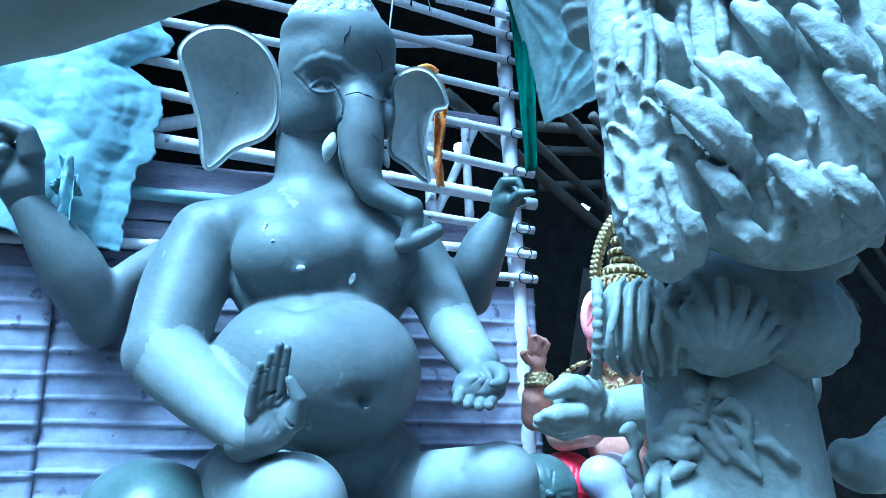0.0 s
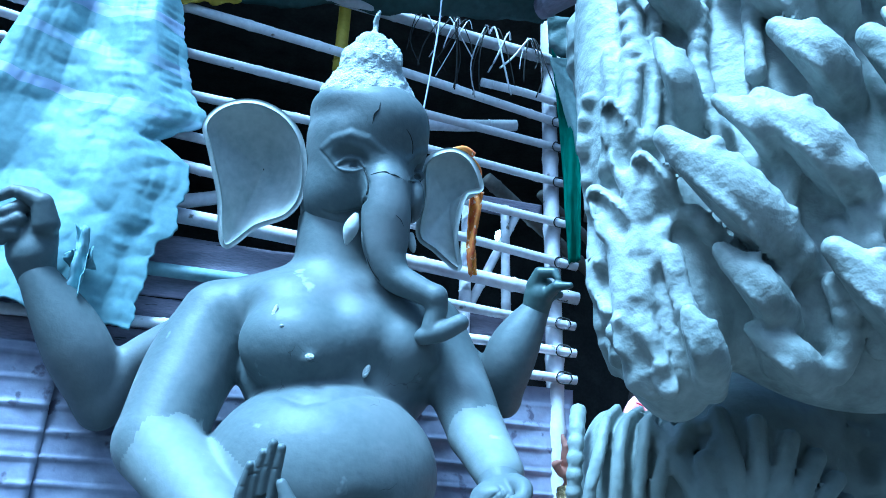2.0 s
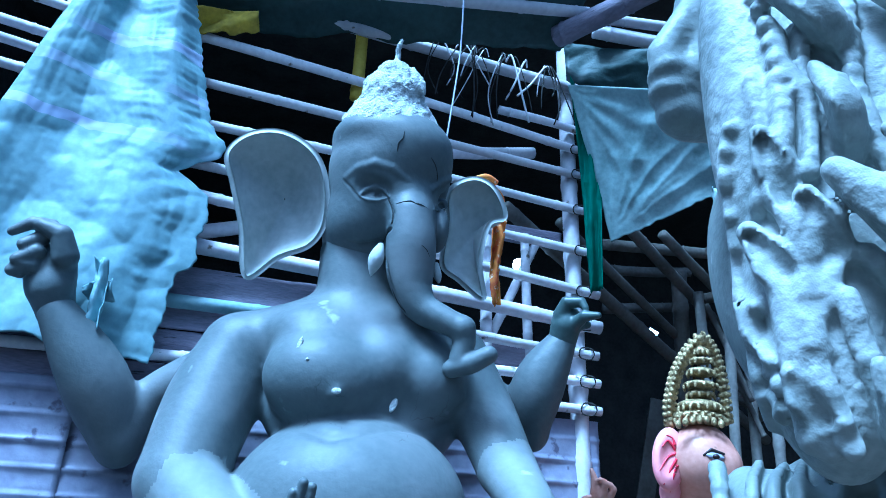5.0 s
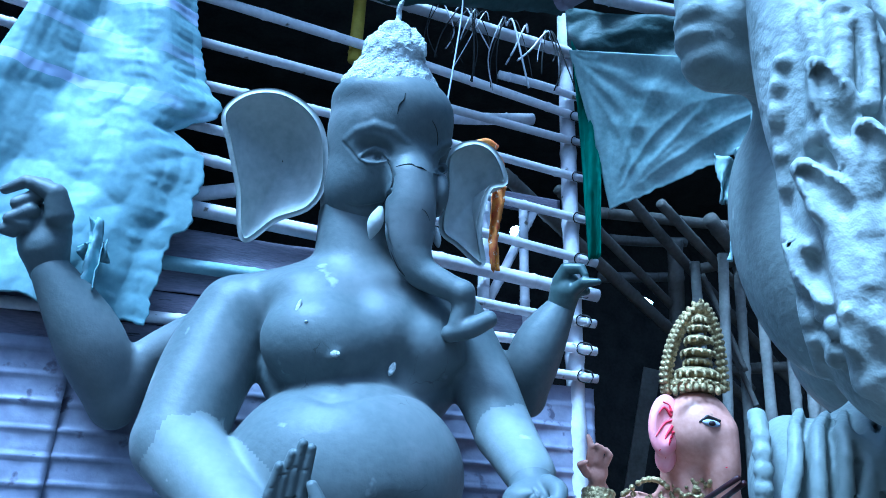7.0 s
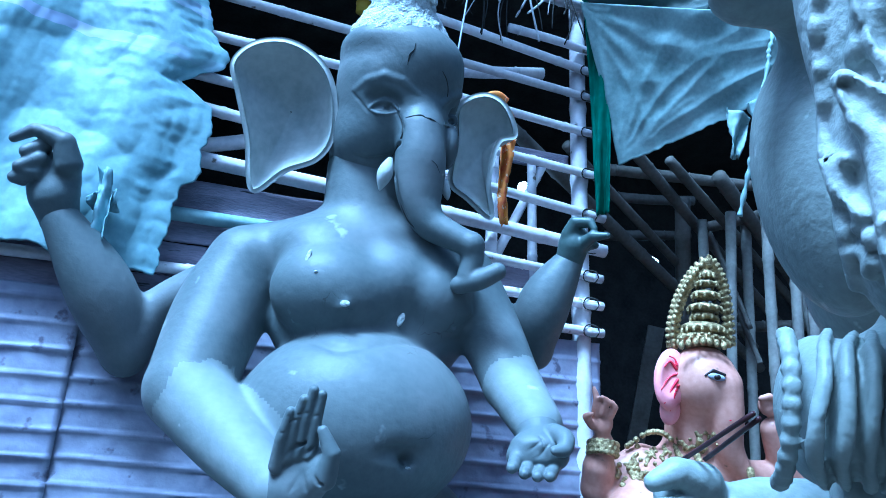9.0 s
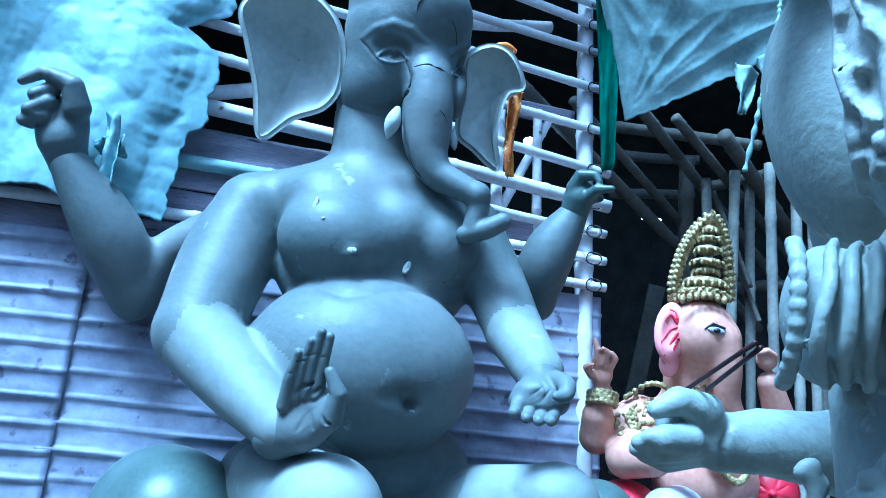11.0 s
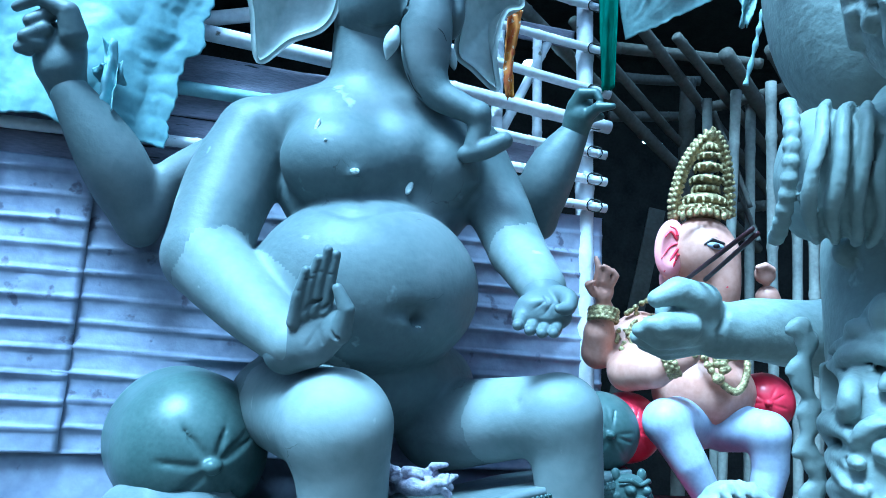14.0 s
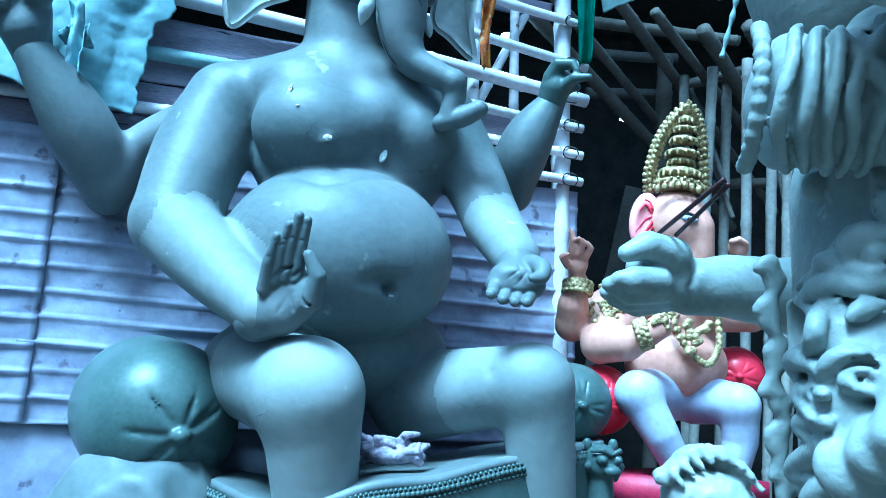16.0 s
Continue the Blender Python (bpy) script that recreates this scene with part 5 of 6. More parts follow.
    for line, n, r in ((((0.112, 0.550, 1.753), (0.117, 0.561, 1.727), (0.116, 0.570, 1.705)), 17, 0.0065), (((0.122, 0.550, 1.753), (0.124, 0.556, 1.739), (0.127, 0.564, 1.721)), 13, 0.0075), (((0.126, 0.582, 1.677), (0.132, 0.592, 1.653), (0.140, 0.606, 1.621)), 15, 0.0100), (((0.113, 0.585, 1.668), (0.116, 0.595, 1.644), (0.125, 0.606, 1.618)), 18, 0.0070), (((0.138, 0.574, 1.697), (0.137, 0.584, 1.673), (0.142, 0.593, 1.653)), 12, 0.0090), (((0.103, 0.557, 1.734), (0.101, 0.564, 1.716), (0.106, 0.576, 1.690), (0.108, 0.583, 1.672)), 22, 0.0060)):
        eye = Vector((-0.012, 0.304, 1.547))
        for i in range(n):
            e = spline(line, i / (n - 1)) - eye
            g.ell(g.at(eye + e, eye + e * 3.4) - e.normalized() * r * 0.2, (r, r, r), (0, 0, 0), 0.003)
    parts.append((*g.skin(), CLAY_HAIR))

    # torso and face in profile, behind the hair
    g = Clay((0.0, 0.9, 1.4), (0.75, 1.5, 2.35), 0.006)
    g.ell((0.395, 1.220, 1.948), (0.078, 0.11, 0.175), (0, -8, 0), 0.03)
    g.cap((0.534, 1.339, 1.861), (0.497, 1.235, 2.107), 0.12, 0.12, 0.05)
    g.cap((0.391, 1.157, 2.100), (0.367, 1.102, 2.178), 0.055, 0.06, 0.03)
    g.ell((0.369, 1.077, 2.263), (0.11, 0.11, 0.13), (0, 0, 0), 0.03)
    g.chain([(0.367, 1.115, 2.146), (0.270, 1.097, 2.125)], [0.045, 0.032], 0.03)
    g.ell((0.251, 1.087, 2.122), (0.026, 0.03, 0.022), (0, 0, 0), 0.012)
    g.ell((0.239, 1.077, 2.142), (0.024, 0.03, 0.013), (0, 12, 0), 0.008)
    g.ell((0.238, 1.068, 2.165), (0.024, 0.03, 0.012), (0, -8, 0), 0.008)
    g.cap((0.290, 1.077, 2.175), (0.253, 1.073, 2.154), 0.05, 0.02, 0.02)
    g.chain([(0.264, 1.048, 2.243), (0.234, 1.057, 2.191)], [0.015, 0.020], 0.02)
    parts.append((*g.skin(), CLAY_NEAR))

    # pleated collar, its fan and the rough lump beside it
    g = Clay((0.08, 0.70, 1.36), (0.62, 1.16, 1.76), 0.0033)
    g.cap(cuff(1160, 585, -0.05), cuff(1330, 570, -0.06), 0.053, 0.060, 0.02)
    g.ell(cuff(1114, 588, -0.05), (0.022, 0.052, 0.055), (0, 0, 0), 0.015)
    g.ell(cuff(1285, 562, -0.025), (0.072, 0.046, 0.070), (0, 0, 0), 0.012)
    g.ref = g.f.copy()
    skin = lambda x, y, lift=0.0: g.at(cuff(x, y, 0.12), cuff(x, y, -0.2)) + N_T * lift

    def round_collar(x, w, out):
        """A place on the collar: along its axis, turned about it from its top over the front, and out from its skin."""
        return cuff(x, 585, -0.05) + (N_U * math.cos(w) + N_T * math.sin(w)) * (0.055 + out)
    for i in range(5):
        x = 1088 + 23 * i
        turns = [math.pi * t for t in (0.04, 0.2, 0.36, 0.52, 0.68, 0.84, 0.97)]
        for dx, out, r, groove in ((0, 0.002, 0.0072, False), (11, 0.003, 0.0038, True)):
            line = [round_collar(x + dx + 40 - (46 - 5 * i) * math.sin(w) + 14 * noise.noise(Vector((w * 1.6, i * 0.7, 4))), w, out + 0.003 * noise.noise(Vector((w * 1.3, i * 1.9, 8)))) for w in turns]
            g.limb(line, [r * (0.55 + 0.25 * noise.noise(Vector((k * 0.9, i * 2.3, 2))) + 0.4 * math.sin(w)) for k, w in enumerate(turns)], 0.003, 5) if not groove else g.chain(line, [r * 0.5] + [r] * 5 + [r * 0.5], 0.004, True)
    for line in (((1262, 0.30), (1222, 0.40), (1206, 0.52), (1232, 0.60), (1250, 0.78)), ((1300, 0.42), (1262, 0.50), (1256, 0.62), (1285, 0.74), (1290, 0.88)), ((1236, 0.16), (1204, 0.22), (1180, 0.32))):
        g.limb([round_collar(x, math.pi * t, 0.008) for x, t in line], [0.004] + [0.0095] * (len(line) - 2) + [0.004], 0.003)
    for i in range(12):
        w = math.pi * (0.10 + 0.80 * i / 11)
        g.ell(cuff(1072 - 10 * math.sin(w), 588 - 88 * math.cos(w), -0.05 + 0.042 * math.sin(w)), (0.0075,) * 3, (0, 0, 0), 0.003)
    for i in range(14):
        p = spline([(0.078, 0.625, 1.535), (0.071, 0.627, 1.523), (0.071, 0.632, 1.500), (0.080, 0.637, 1.477)], i / 13)
        e = p - Vector((-0.048, 0.292, 1.388))
        g.ell(g.at(p, p + e * 2), (0.0085,) * 3, (0, 0, 0), 0.003)
    for i in range(9):
        w = radians(122 - 12.0 * i)
        l = 205 - 9 * i if i > 1 else 190 + 10 * i
        pts = [(1258 + l * t * math.cos(w) * (1 + 0.12 * t), 668 - l * t * math.sin(w)) for t in (0.08, 0.35, 0.65, 0.95)]
        g.chain([skin(x, y, 0.005) for x, y in pts], [0.003, 0.006, 0.0080, 0.0075], 0.0015)
    for i in range(12):
        p = spline([(1196, 475, 0), (1222, 540, 0), (1215, 600, 0), (1252, 655, 0)], i / 11)
        g.ell(skin(p.x + 4, p.y, 0.003), (0.0062,) * 3, (0, 0, 0), 0.003)
    g.ell(cuff(1450, 585, -0.06), (0.073, 0.06, 0.066), (0, 0, 0), 0.015)
    g.ell(cuff(1330, 520, -0.07), (0.10, 0.05, 0.04), (0, 0, 0), 0.02)
    g.ell(cuff(1400, 470, -0.08), (0.12, 0.045, 0.03), (0, 0, 0), 0.02)
    v, f = g.skin()
    v = np.array([p + (0.004 * np.array(noise.noise_vector(Vector(p) * 70)) if (Vector(p) - C_O).dot(N_R) > 0.045 else 0) for p in v])
    parts.append((v, f, CLAY_NEAR))

    # skirt with a lion mask in relief
    g = Clay((0.20, 0.78, 1.14), (0.56, 1.14, 1.64), 0.003)
    c0 = (0.374, 1.0, 1.6)
    g.cap((0.374, 1.0, 1.56), (0.385, 1.0, 1.1), 0.102, 0.112, 0.02)
    g.ref = g.f.copy()
    o, r, dn = Vector((0.144, 0.719, 1.414)), Vector((0.173, 0.719, 1.415)) - Vector((0.144, 0.719, 1.414)), Vector((0.146, 0.724, 1.386)) - Vector((0.144, 0.719, 1.414))
    eye = Vector((-0.036, 0.318, 1.364))

    def mask(x, y, lift=0.0):
        """A place on the skirt's front, in the mask's own grid."""
        p = o + r * ((x - 1420) / 100) + dn * ((y - 560) / 100)
        w = (p - eye).normalized()
        return g.at(p, p + w * 0.55) - w * (lift * 1.3 + 0.004)
    g.ell(mask(1545, 710, -0.012), (0.050, 0.04, 0.066), (0, 0, 0), 0.012)
    g.ell(mask(1510, 590, -0.004), (0.035, 0.02, 0.022), (0, 0, 0), 0.012)
    g.ref = g.f.copy()
    def strand(pts, r, lift=0.004, k=0.002):
        q = [mask(x, y, lift) for x, y in pts]
        g.limb(q, [r * 0.5] + [r] * (len(q) - 2) + [r * 0.4], k, 6)

    def score(pts, r, k=0.002):
        q = [mask(x, y, -0.003) for x, y in pts]
        g.chain(q, [r * 0.5] + [r] * (len(q) - 2) + [r * 0.5], k, True)
    # brow with pricked holes, almond eye between its lids
    strand(((1450, 662), (1478, 640), (1515, 632), (1560, 650)), 0.010, 0.002, 0.008)
    for x, y in ((1478, 630), (1507, 622), (1532, 632), (1553, 641)):
        g.ell(mask(x, y, 0.003), (0.0028, 0.004, 0.004), (0, 0, 0), 0.001, True)
    g.ell(mask(1524, 676, 0.0), (0.026, 0.012, 0.017), (0, 0, 0), 0.006, True)
    g.ell(mask(1524, 677, -0.006), (0.019, 0.011, 0.012), (0, 0, 0), 0.002)
    strand(((1492, 668), (1510, 657), (1535, 657), (1556, 672)), 0.0036, 0.004, 0.001)
    strand(((1494, 672), (1510, 687), (1532, 694), (1556, 688)), 0.0036, 0.004, 0.001)
    g.ell(mask(1520, 673, 0.002), (0.0032, 0.004, 0.0032), (0, 0, 0), 0.001, True)
    # muzzle, nostril, whisker folds
    g.limb([mask(1588, 630, 0.0), mask(1590, 700, 0.008), mask(1580, 770, 0.012)], [0.010, 0.013, 0.018], 0.01)
    g.ell(mask(1555, 800, 0.002), (0.026, 0.014, 0.024), (0, 0, 0), 0.010)
    g.ell(mask(1500, 835, 0.0), (0.030, 0.014, 0.026), (0, 30, 0), 0.010)
    g.ell(mask(1546, 790, 0.004), (0.0055, 0.008, 0.005), (0, 0, 0), 0.002, True)
    score(((1480, 790), (1500, 802), (1512, 832), (1540, 868)), 0.0032)
    score(((1468, 818), (1488, 842), (1512, 862), (1545, 880)), 0.0030)
    score(((1545, 752), (1558, 757), (1568, 752)), 0.0026)
    # ear: a raised rim round a deep hollow, with a fold in front
    rim = [mask(1416 + 26 * math.cos(w), 576 + 42 * math.sin(w), 0.008) for w in np.linspace(0.2, 2 * math.pi + 0.2, 15)]
    g.chain(rim, [0.0052] * 15, 0.002)
    g.ell(mask(1417, 574, 0.002), (0.013, 0.014, 0.022), (0, 0, 0), 0.003, True)
    strand(((1486, 535), (1462, 545), (1446, 572), (1440, 608), (1422, 640)), 0.0085, 0.003)
    # mane: broad locks at the cheek, each scored down its middle
    for pts in (((1440, 650), (1408, 640), (1388, 655), (1392, 682), (1420, 690)), ((1455, 700), (1420, 700), (1384, 716), (1392, 742), (1432, 742)), ((1458, 750), (1420, 755), (1382, 775), (1398, 802), (1445, 792)), ((1468, 792), (1430, 812), (1404, 840), (1400, 858), (1440, 856)), ((1468, 850), (1445, 872), (1430, 900), (1440, 925))):
        strand(pts, 0.0115, 0.004)
        mid = [(x + 5, y + (5 if i > 1 else 9)) for i, (x, y) in enumerate(pts)]
        score(mid[1:4], 0.0035)
    score(((1385, 690), (1400, 700), (1430, 696), (1458, 708)), 0.003)
    # wavy locks over the forehead
    for pts, thick in ((((1420, 534), (1448, 512), (1490, 498), (1530, 506), (1565, 496)), 0.010), (((1415, 508), (1440, 490), (1462, 482)), 0.006), (((1448, 474), (1462, 460), (1482, 462), (1498, 474)), 0.0085), (((1505, 560), (1530, 545), (1568, 535)), 0.009), (((1470, 486), (1500, 476), (1540, 482), (1570, 470)), 0.008), (((1512, 460), (1514, 430), (1540, 412), (1575, 410)), 0.012), (((1545, 462), (1552, 446), (1575, 440)), 0.009)):
        strand(pts, thick)
    score(((1455, 520), (1490, 508), (1530, 514)), 0.003)
    score(((1518, 500), (1545, 494), (1568, 500)), 0.003)

    top = lambda x, y, lift=0.005: g.at(near(x, y, 0.05), near(x, y, -0.3)) + N_T * lift
    g.chain([top(1288, 690), top(1300, 735, 0.007), top(1302, 775)], [0.007, 0.017, 0.008], 0.004)
    for i in range(4):
        g.chain([top(1268 + 4 * i, 705 + 18 * i, 0.016), top(1290 + 4 * i, 715 + 18 * i, 0.019), top(1318, 730 + 14 * i, 0.013)], [0.0018, 0.0022, 0.0018], 0.002, True)
    g.ell(top(1238, 715), (0.013, 0.010, 0.013), (0, 0, 0), 0.003)
    g.ell(top(1340, 715), (0.013, 0.009, 0.014), (0, 0, 0), 0.003)
    for line in (((1200, 770), (1200, 740), (1225, 730), (1245, 750)), ((1160, 790), (1195, 785), (1215, 800), (1245, 795)), ((1130, 830), (1150, 800), (1180, 790)), ((1330, 760), (1355, 745), (1378, 765), (1382, 800)), ((1250, 800), (1262, 780), (1275, 790)), ((1230, 825), (1255, 810), (1270, 790), (1275, 770)), ((1290, 790), (1310, 815), (1335, 850)), ((1320, 785), (1335, 815), (1350, 835), (1390, 870)), ((1345, 780), (1370, 805), (1385, 850)), ((1395, 815), (1420, 815), (1445, 840), (1470, 858))):
        g.chain([top(x, y) for x, y in line], [0.0045] + [0.008] * (len(line) - 2) + [0.0045], 0.003)
    for x, y in ((1268, 835), (1290, 842), (1345, 820)):
        g.ell(top(x, y), (0.009,) * 3, (0, 0, 0), 0.003)
    tassel = Vector((0.256, 1.030, 1.499))
    for i in range(22):
        q = tassel + Vector((0.004 * math.sin(i * 1.3) + 0.0012 * i, 0.002 * i, -0.0125 * i))
        g.ell(q, (0.0085 + 0.003 * math.sin(i * 2.1), 0.008, 0.011), (0, 25 * (-1) ** i, 0), 0.006)
        if i % 3 == 0:
            g.ell(q + Vector((-0.008, 0, 0.0)), (0.006, 0.006, 0.010), (0, 40, 0), 0.005)
    parts.append((*g.skin(), CLAY_NEAR))
    parts.append((*box((0.39, 1.02, 0.58), (0.18, 0.18, 1.16)), CLAY_NEAR))

    # rough lump on the far side
    g = Clay((0.42, 0.80, 1.30), (0.72, 1.20, 1.60), 0.006)
    g.ell((0.554, 1.011, 1.449), (0.055, 0.05, 0.035), (0, 0, 0), 0.01)
    g.ell((0.620, 1.027, 1.462), (0.06, 0.05, 0.05), (0, 0, 0), 0.02)
    v, f = g.skin()
    v = np.array([p + 0.008 * np.array(noise.noise_vector(Vector(p) * 40)) for p in v])
    parts.append((v, f, CLAY_NEAR))

    # the arm that reaches out, thumb against fingers
    g = Clay((0.06, 1.20, 1.36), (0.85, 1.75, 1.80), 0.0045)
    g.chain([(0.334, 1.531, 1.552), (0.398, 1.543, 1.560), (0.543, 1.571, 1.551)], [0.043, 0.050, 0.062], 0.02)
    g.chain([(0.543, 1.571, 1.551), (0.682, 1.555, 1.606)], [0.062, 0.085], 0.03)
    g.ell((0.292, 1.516, 1.570), (0.062, 0.035, 0.042), (0, 14, 0), 0.02)
    g.chain([(0.299, 1.491, 1.594), (0.254, 1.466, 1.604), (0.220, 1.458, 1.589)], [0.028, 0.022, 0.014], 0.012)
    for q in ([(0.279, 1.500, 1.546), (0.231, 1.480, 1.534), (0.196, 1.466, 1.542)], [(0.287, 1.532, 1.541), (0.238, 1.512, 1.528), (0.199, 1.499, 1.535)], [(0.302, 1.553, 1.539), (0.255, 1.544, 1.524), (0.216, 1.531, 1.529)], [(0.269, 1.478, 1.551), (0.230, 1.456, 1.549), (0.209, 1.455, 1.550)]):
        g.chain(q, [0.024, 0.020, 0.012], 0.008)
    g.chain([(0.342, 1.492, 1.596), (0.320, 1.486, 1.546), (0.333, 1.511, 1.504)], [0.004, 0.004, 0.004], 0.006, True)
    parts.append((*g.skin(), CLAY_NEAR))
    return thing("warrior_figure", parts, None, "moulded grey clay figure with beaded hair, pleated collar and lion mask", "figure")


warrior()
for a, b in (((0.272, 1.495, 1.625), (0.323, 1.334, 1.672)), ((0.301, 1.485, 1.626), (0.330, 1.335, 1.666))):
    thing("thin_stick", [(*tube([a, b], 0.0035, 8, 4), DARK_STICK)], None, "thin dark maroon stick held by the clay hand", "stick", "sticks")

# the underside of another figure's arm, high and near
g = Clay((-0.5, 0.1, 1.5), (0.15, 0.6, 1.9), 0.005)
g.chain([(-0.228, 0.293, 1.639), (-0.161, 0.289, 1.649), (-0.093, 0.284, 1.663), (-0.064, 0.278, 1.682)], [0.025, 0.024, 0.018, 0.014], 0.02)
thing("overhead_arm", [(*g.skin(), CLAY_NEAR)], None, "smooth grey clay arm of another figure, near overhead", "clay limb")
# the cord is added only to hold the arm up
thing("arm_cord", [(*tube([(-0.156, 0.287, 1.657), (-0.25, 0.30, 3.0), (-0.35, 3.4, 4.9)], 0.004, 6, 20), SHADE_WOOD)], None, "cord added to hold up the clay arm", "cord")


# ---- the painted idol behind ----
def painted():
    parts = []
    g = Clay((0.20, 2.85, 1.05), (1.6, 4.1, 2.75), 0.0085)
    g.ell((0.885, 3.518, 2.122), (0.14, 0.15, 0.15), (0, 0, 0), 0.03)
    g.cap((0.882, 3.642, 1.900), (0.877, 3.575, 2.085), 0.13, 0.12, 0.04)
    g.limb([sight(1280, 685, 3.10), sight(1287, 740, 3.07), sight(1291, 795, 3.07), sight(1322, 852, 3.07)], [0.075, 0.066, 0.056, 0.040], 0.03)
    g.ell((0.897, 3.699, 1.760), (0.23, 0.17, 0.17), (0, 0, 0), 0.04)
    g.ell((0.929, 3.688, 1.554), (0.215, 0.19, 0.17), (0, 0, 0), 0.03)
    g.chain([(0.662, 3.688, 1.797), (0.548, 3.667, 1.740), (0.474, 3.623, 1.696)], [0.09, 0.075, 0.065], 0.03)
    g.chain([(0.474, 3.623, 1.696), (0.469, 3.568, 1.774), (0.480, 3.530, 1.865)], [0.07, 0.065, 0.045], 0.02)
    g.ell((0.473, 3.495, 1.942), (0.045, 0.035, 0.06), (0, 0, 0), 0.02)
    for q in ([(0.445, 3.469, 1.967), (0.446, 3.438, 2.025), (0.435, 3.430, 2.063)], [(0.474, 3.459, 1.971), (0.480, 3.429, 2.017), (0.464, 3.417, 2.028)], [(0.501, 3.471, 1.963), (0.517, 3.445, 1.994), (0.503, 3.430, 2.014)], [(0.431, 3.477, 1.925), (0.403, 3.450, 1.954), (0.423, 3.429, 1.963)]):
        g.chain(q, [0.018, 0.015, 0.010], 0.006)
    g.chain([(0.688, 3.638, 1.744), (0.589, 3.557, 1.625)], [0.085, 0.08], 0.03)
    g.chain([(0.578, 3.539, 1.612), (0.667, 3.439, 1.614), (0.743, 3.381, 1.653)], [0.08, 0.07, 0.05], 0.02)
    g.ell((0.776, 3.356, 1.679), (0.05, 0.03, 0.05), (0, 20, 0), 0.02)
    g.chain([(1.125, 3.721, 1.773), (1.273, 3.722, 1.780), (1.196, 3.635, 1.963)], [0.07, 0.07, 0.05], 0.03)
    g.ell((1.175, 3.596, 2.054), (0.045, 0.035, 0.045), (0, 0, 0), 0.02)
    g.chain([(1.157, 3.586, 2.051), (1.136, 3.561, 2.075), (1.163, 3.550, 2.084), (1.197, 3.563, 2.068)], [0.014] * 4, 0.006)
    look_at = lambda p, q, lift: g.at(p, q, -lift)
    white, pupil, brow = look_at((0.768, 2.937, 2.032), (1.076, 3.945, 2.231), 0.0), look_at((0.772, 2.937, 2.032), (1.081, 3.946, 2.231), 0.012), [look_at(p, q, 0.003) for p, q in (((0.730, 2.934, 2.035), (1.023, 3.941, 2.236)), ((0.756, 2.929, 2.053), (1.059, 3.934, 2.260)), ((0.798, 2.935, 2.041), (1.117, 3.943, 2.243)))]
    mark = [look_at(p, q, 0.002) for p, q in (((0.793, 2.921, 2.080), (1.110, 3.924, 2.297)), ((0.815, 2.917, 2.095), (1.141, 3.918, 2.318)), ((0.832, 2.923, 2.082), (1.165, 3.926, 2.299)))]
    rings = [[look_at(p, q, 0.002) for p, q in pr] for pr in ((((0.746, 2.887, 1.872), (1.089, 4.018, 2.029)), ((0.791, 2.885, 1.885), (1.154, 4.015, 2.047))), (((0.759, 2.902, 1.830), (1.107, 4.041, 1.968)), ((0.802, 2.900, 1.844), (1.169, 4.037, 1.989))), (((0.768, 2.918, 1.787), (1.119, 4.063, 1.907)), ((0.813, 2.915, 1.802), (1.184, 4.060, 1.928))), (((0.776, 2.934, 1.745), (1.132, 4.086, 1.846)), ((0.820, 2.931, 1.759), (1.194, 4.082, 1.867))))]
    rr = random.Random(21)
    cape = []
    for i in range(260):
        x, y = rr.uniform(1090, 1270), rr.uniform(765, 880)
        if abs(y - (845 - 0.42 * (x - 1090))) < 26 or (x > 1185 and y > 800 and x < 1262):
            cape.append((g.at(sight(x, y, 2.6), sight(x, y, 4.2)), rr.uniform(0.006, 0.012)))
    strand = [g.at(sight(x, y, 2.6), sight(x, y, 4.2)) for x, y in ((1128, 790), (1150, 772), (1170, 768), (1185, 778), (1196, 795), (1204, 818), (1206, 845))]
    parts.append((*g.skin(), PINK))
    # ear
    g = Clay((0.40, 2.9, 1.9), (1.0, 3.6, 2.6), 0.006)
    g.ell(sight(1186, 670, 3.12), (0.072, 0.034, 0.125), (0, 10, 20), 0.02)
    g.ell(sight(1186, 725, 3.12), (0.045, 0.028, 0.065), (0, 14, 20), 0.03)
    g.ell(sight(1190, 668, 3.075), (0.046, 0.032, 0.085), (0, 10, 20), 0.012, True)
    veins = [[g.at(sight(x, y, 2.7), sight(x, y, 3.4)) for x, y in q] for q in (((1198, 655), (1186, 640), (1176, 650)), ((1200, 662), (1185, 668), (1170, 690)), ((1200, 672), (1188, 690), (1176, 715)), ((1201, 682), (1194, 700), (1186, 728)), ((1198, 648), (1194, 636), (1184, 630)))]
    g.cap((1.029, 3.523, 2.266), (1.036, 3.534, 2.207), 0.025, 0.025, 0.02)
    parts.append((*g.skin(), PINK_DEEP))
    for q in veins:
        parts.append((*tube(q, lambda t: 0.007 - 0.005 * t, 6, 12), RED))
    # tusk, eye and brow
    g = Clay((0.6, 2.8, 1.6), (1.3, 3.4, 2.4), 0.0045)
    g.chain([(0.889, 3.493, 2.010), (0.894, 3.489, 1.965), (0.878, 3.485, 1.942)], [0.022, 0.02, 0.012], 0.01)
    g.ell(white, (0.036, 0.014, 0.014), (0, 10, 0), 0.01)
    parts.append((*g.skin(), CLOTH_WHITE))
    g = Clay((0.6, 2.8, 1.6), (1.3, 3.4, 2.5), 0.004)
    g.ell(pupil, (0.014, 0.010, 0.011), (0, 0, 0), 0.004)
    g.chain(brow, [0.004, 0.007, 0.005], 0.004)
    parts.append((*g.skin(), INK))
    g = Clay((0.6, 2.8, 1.6), (1.3, 3.4, 2.5), 0.004)
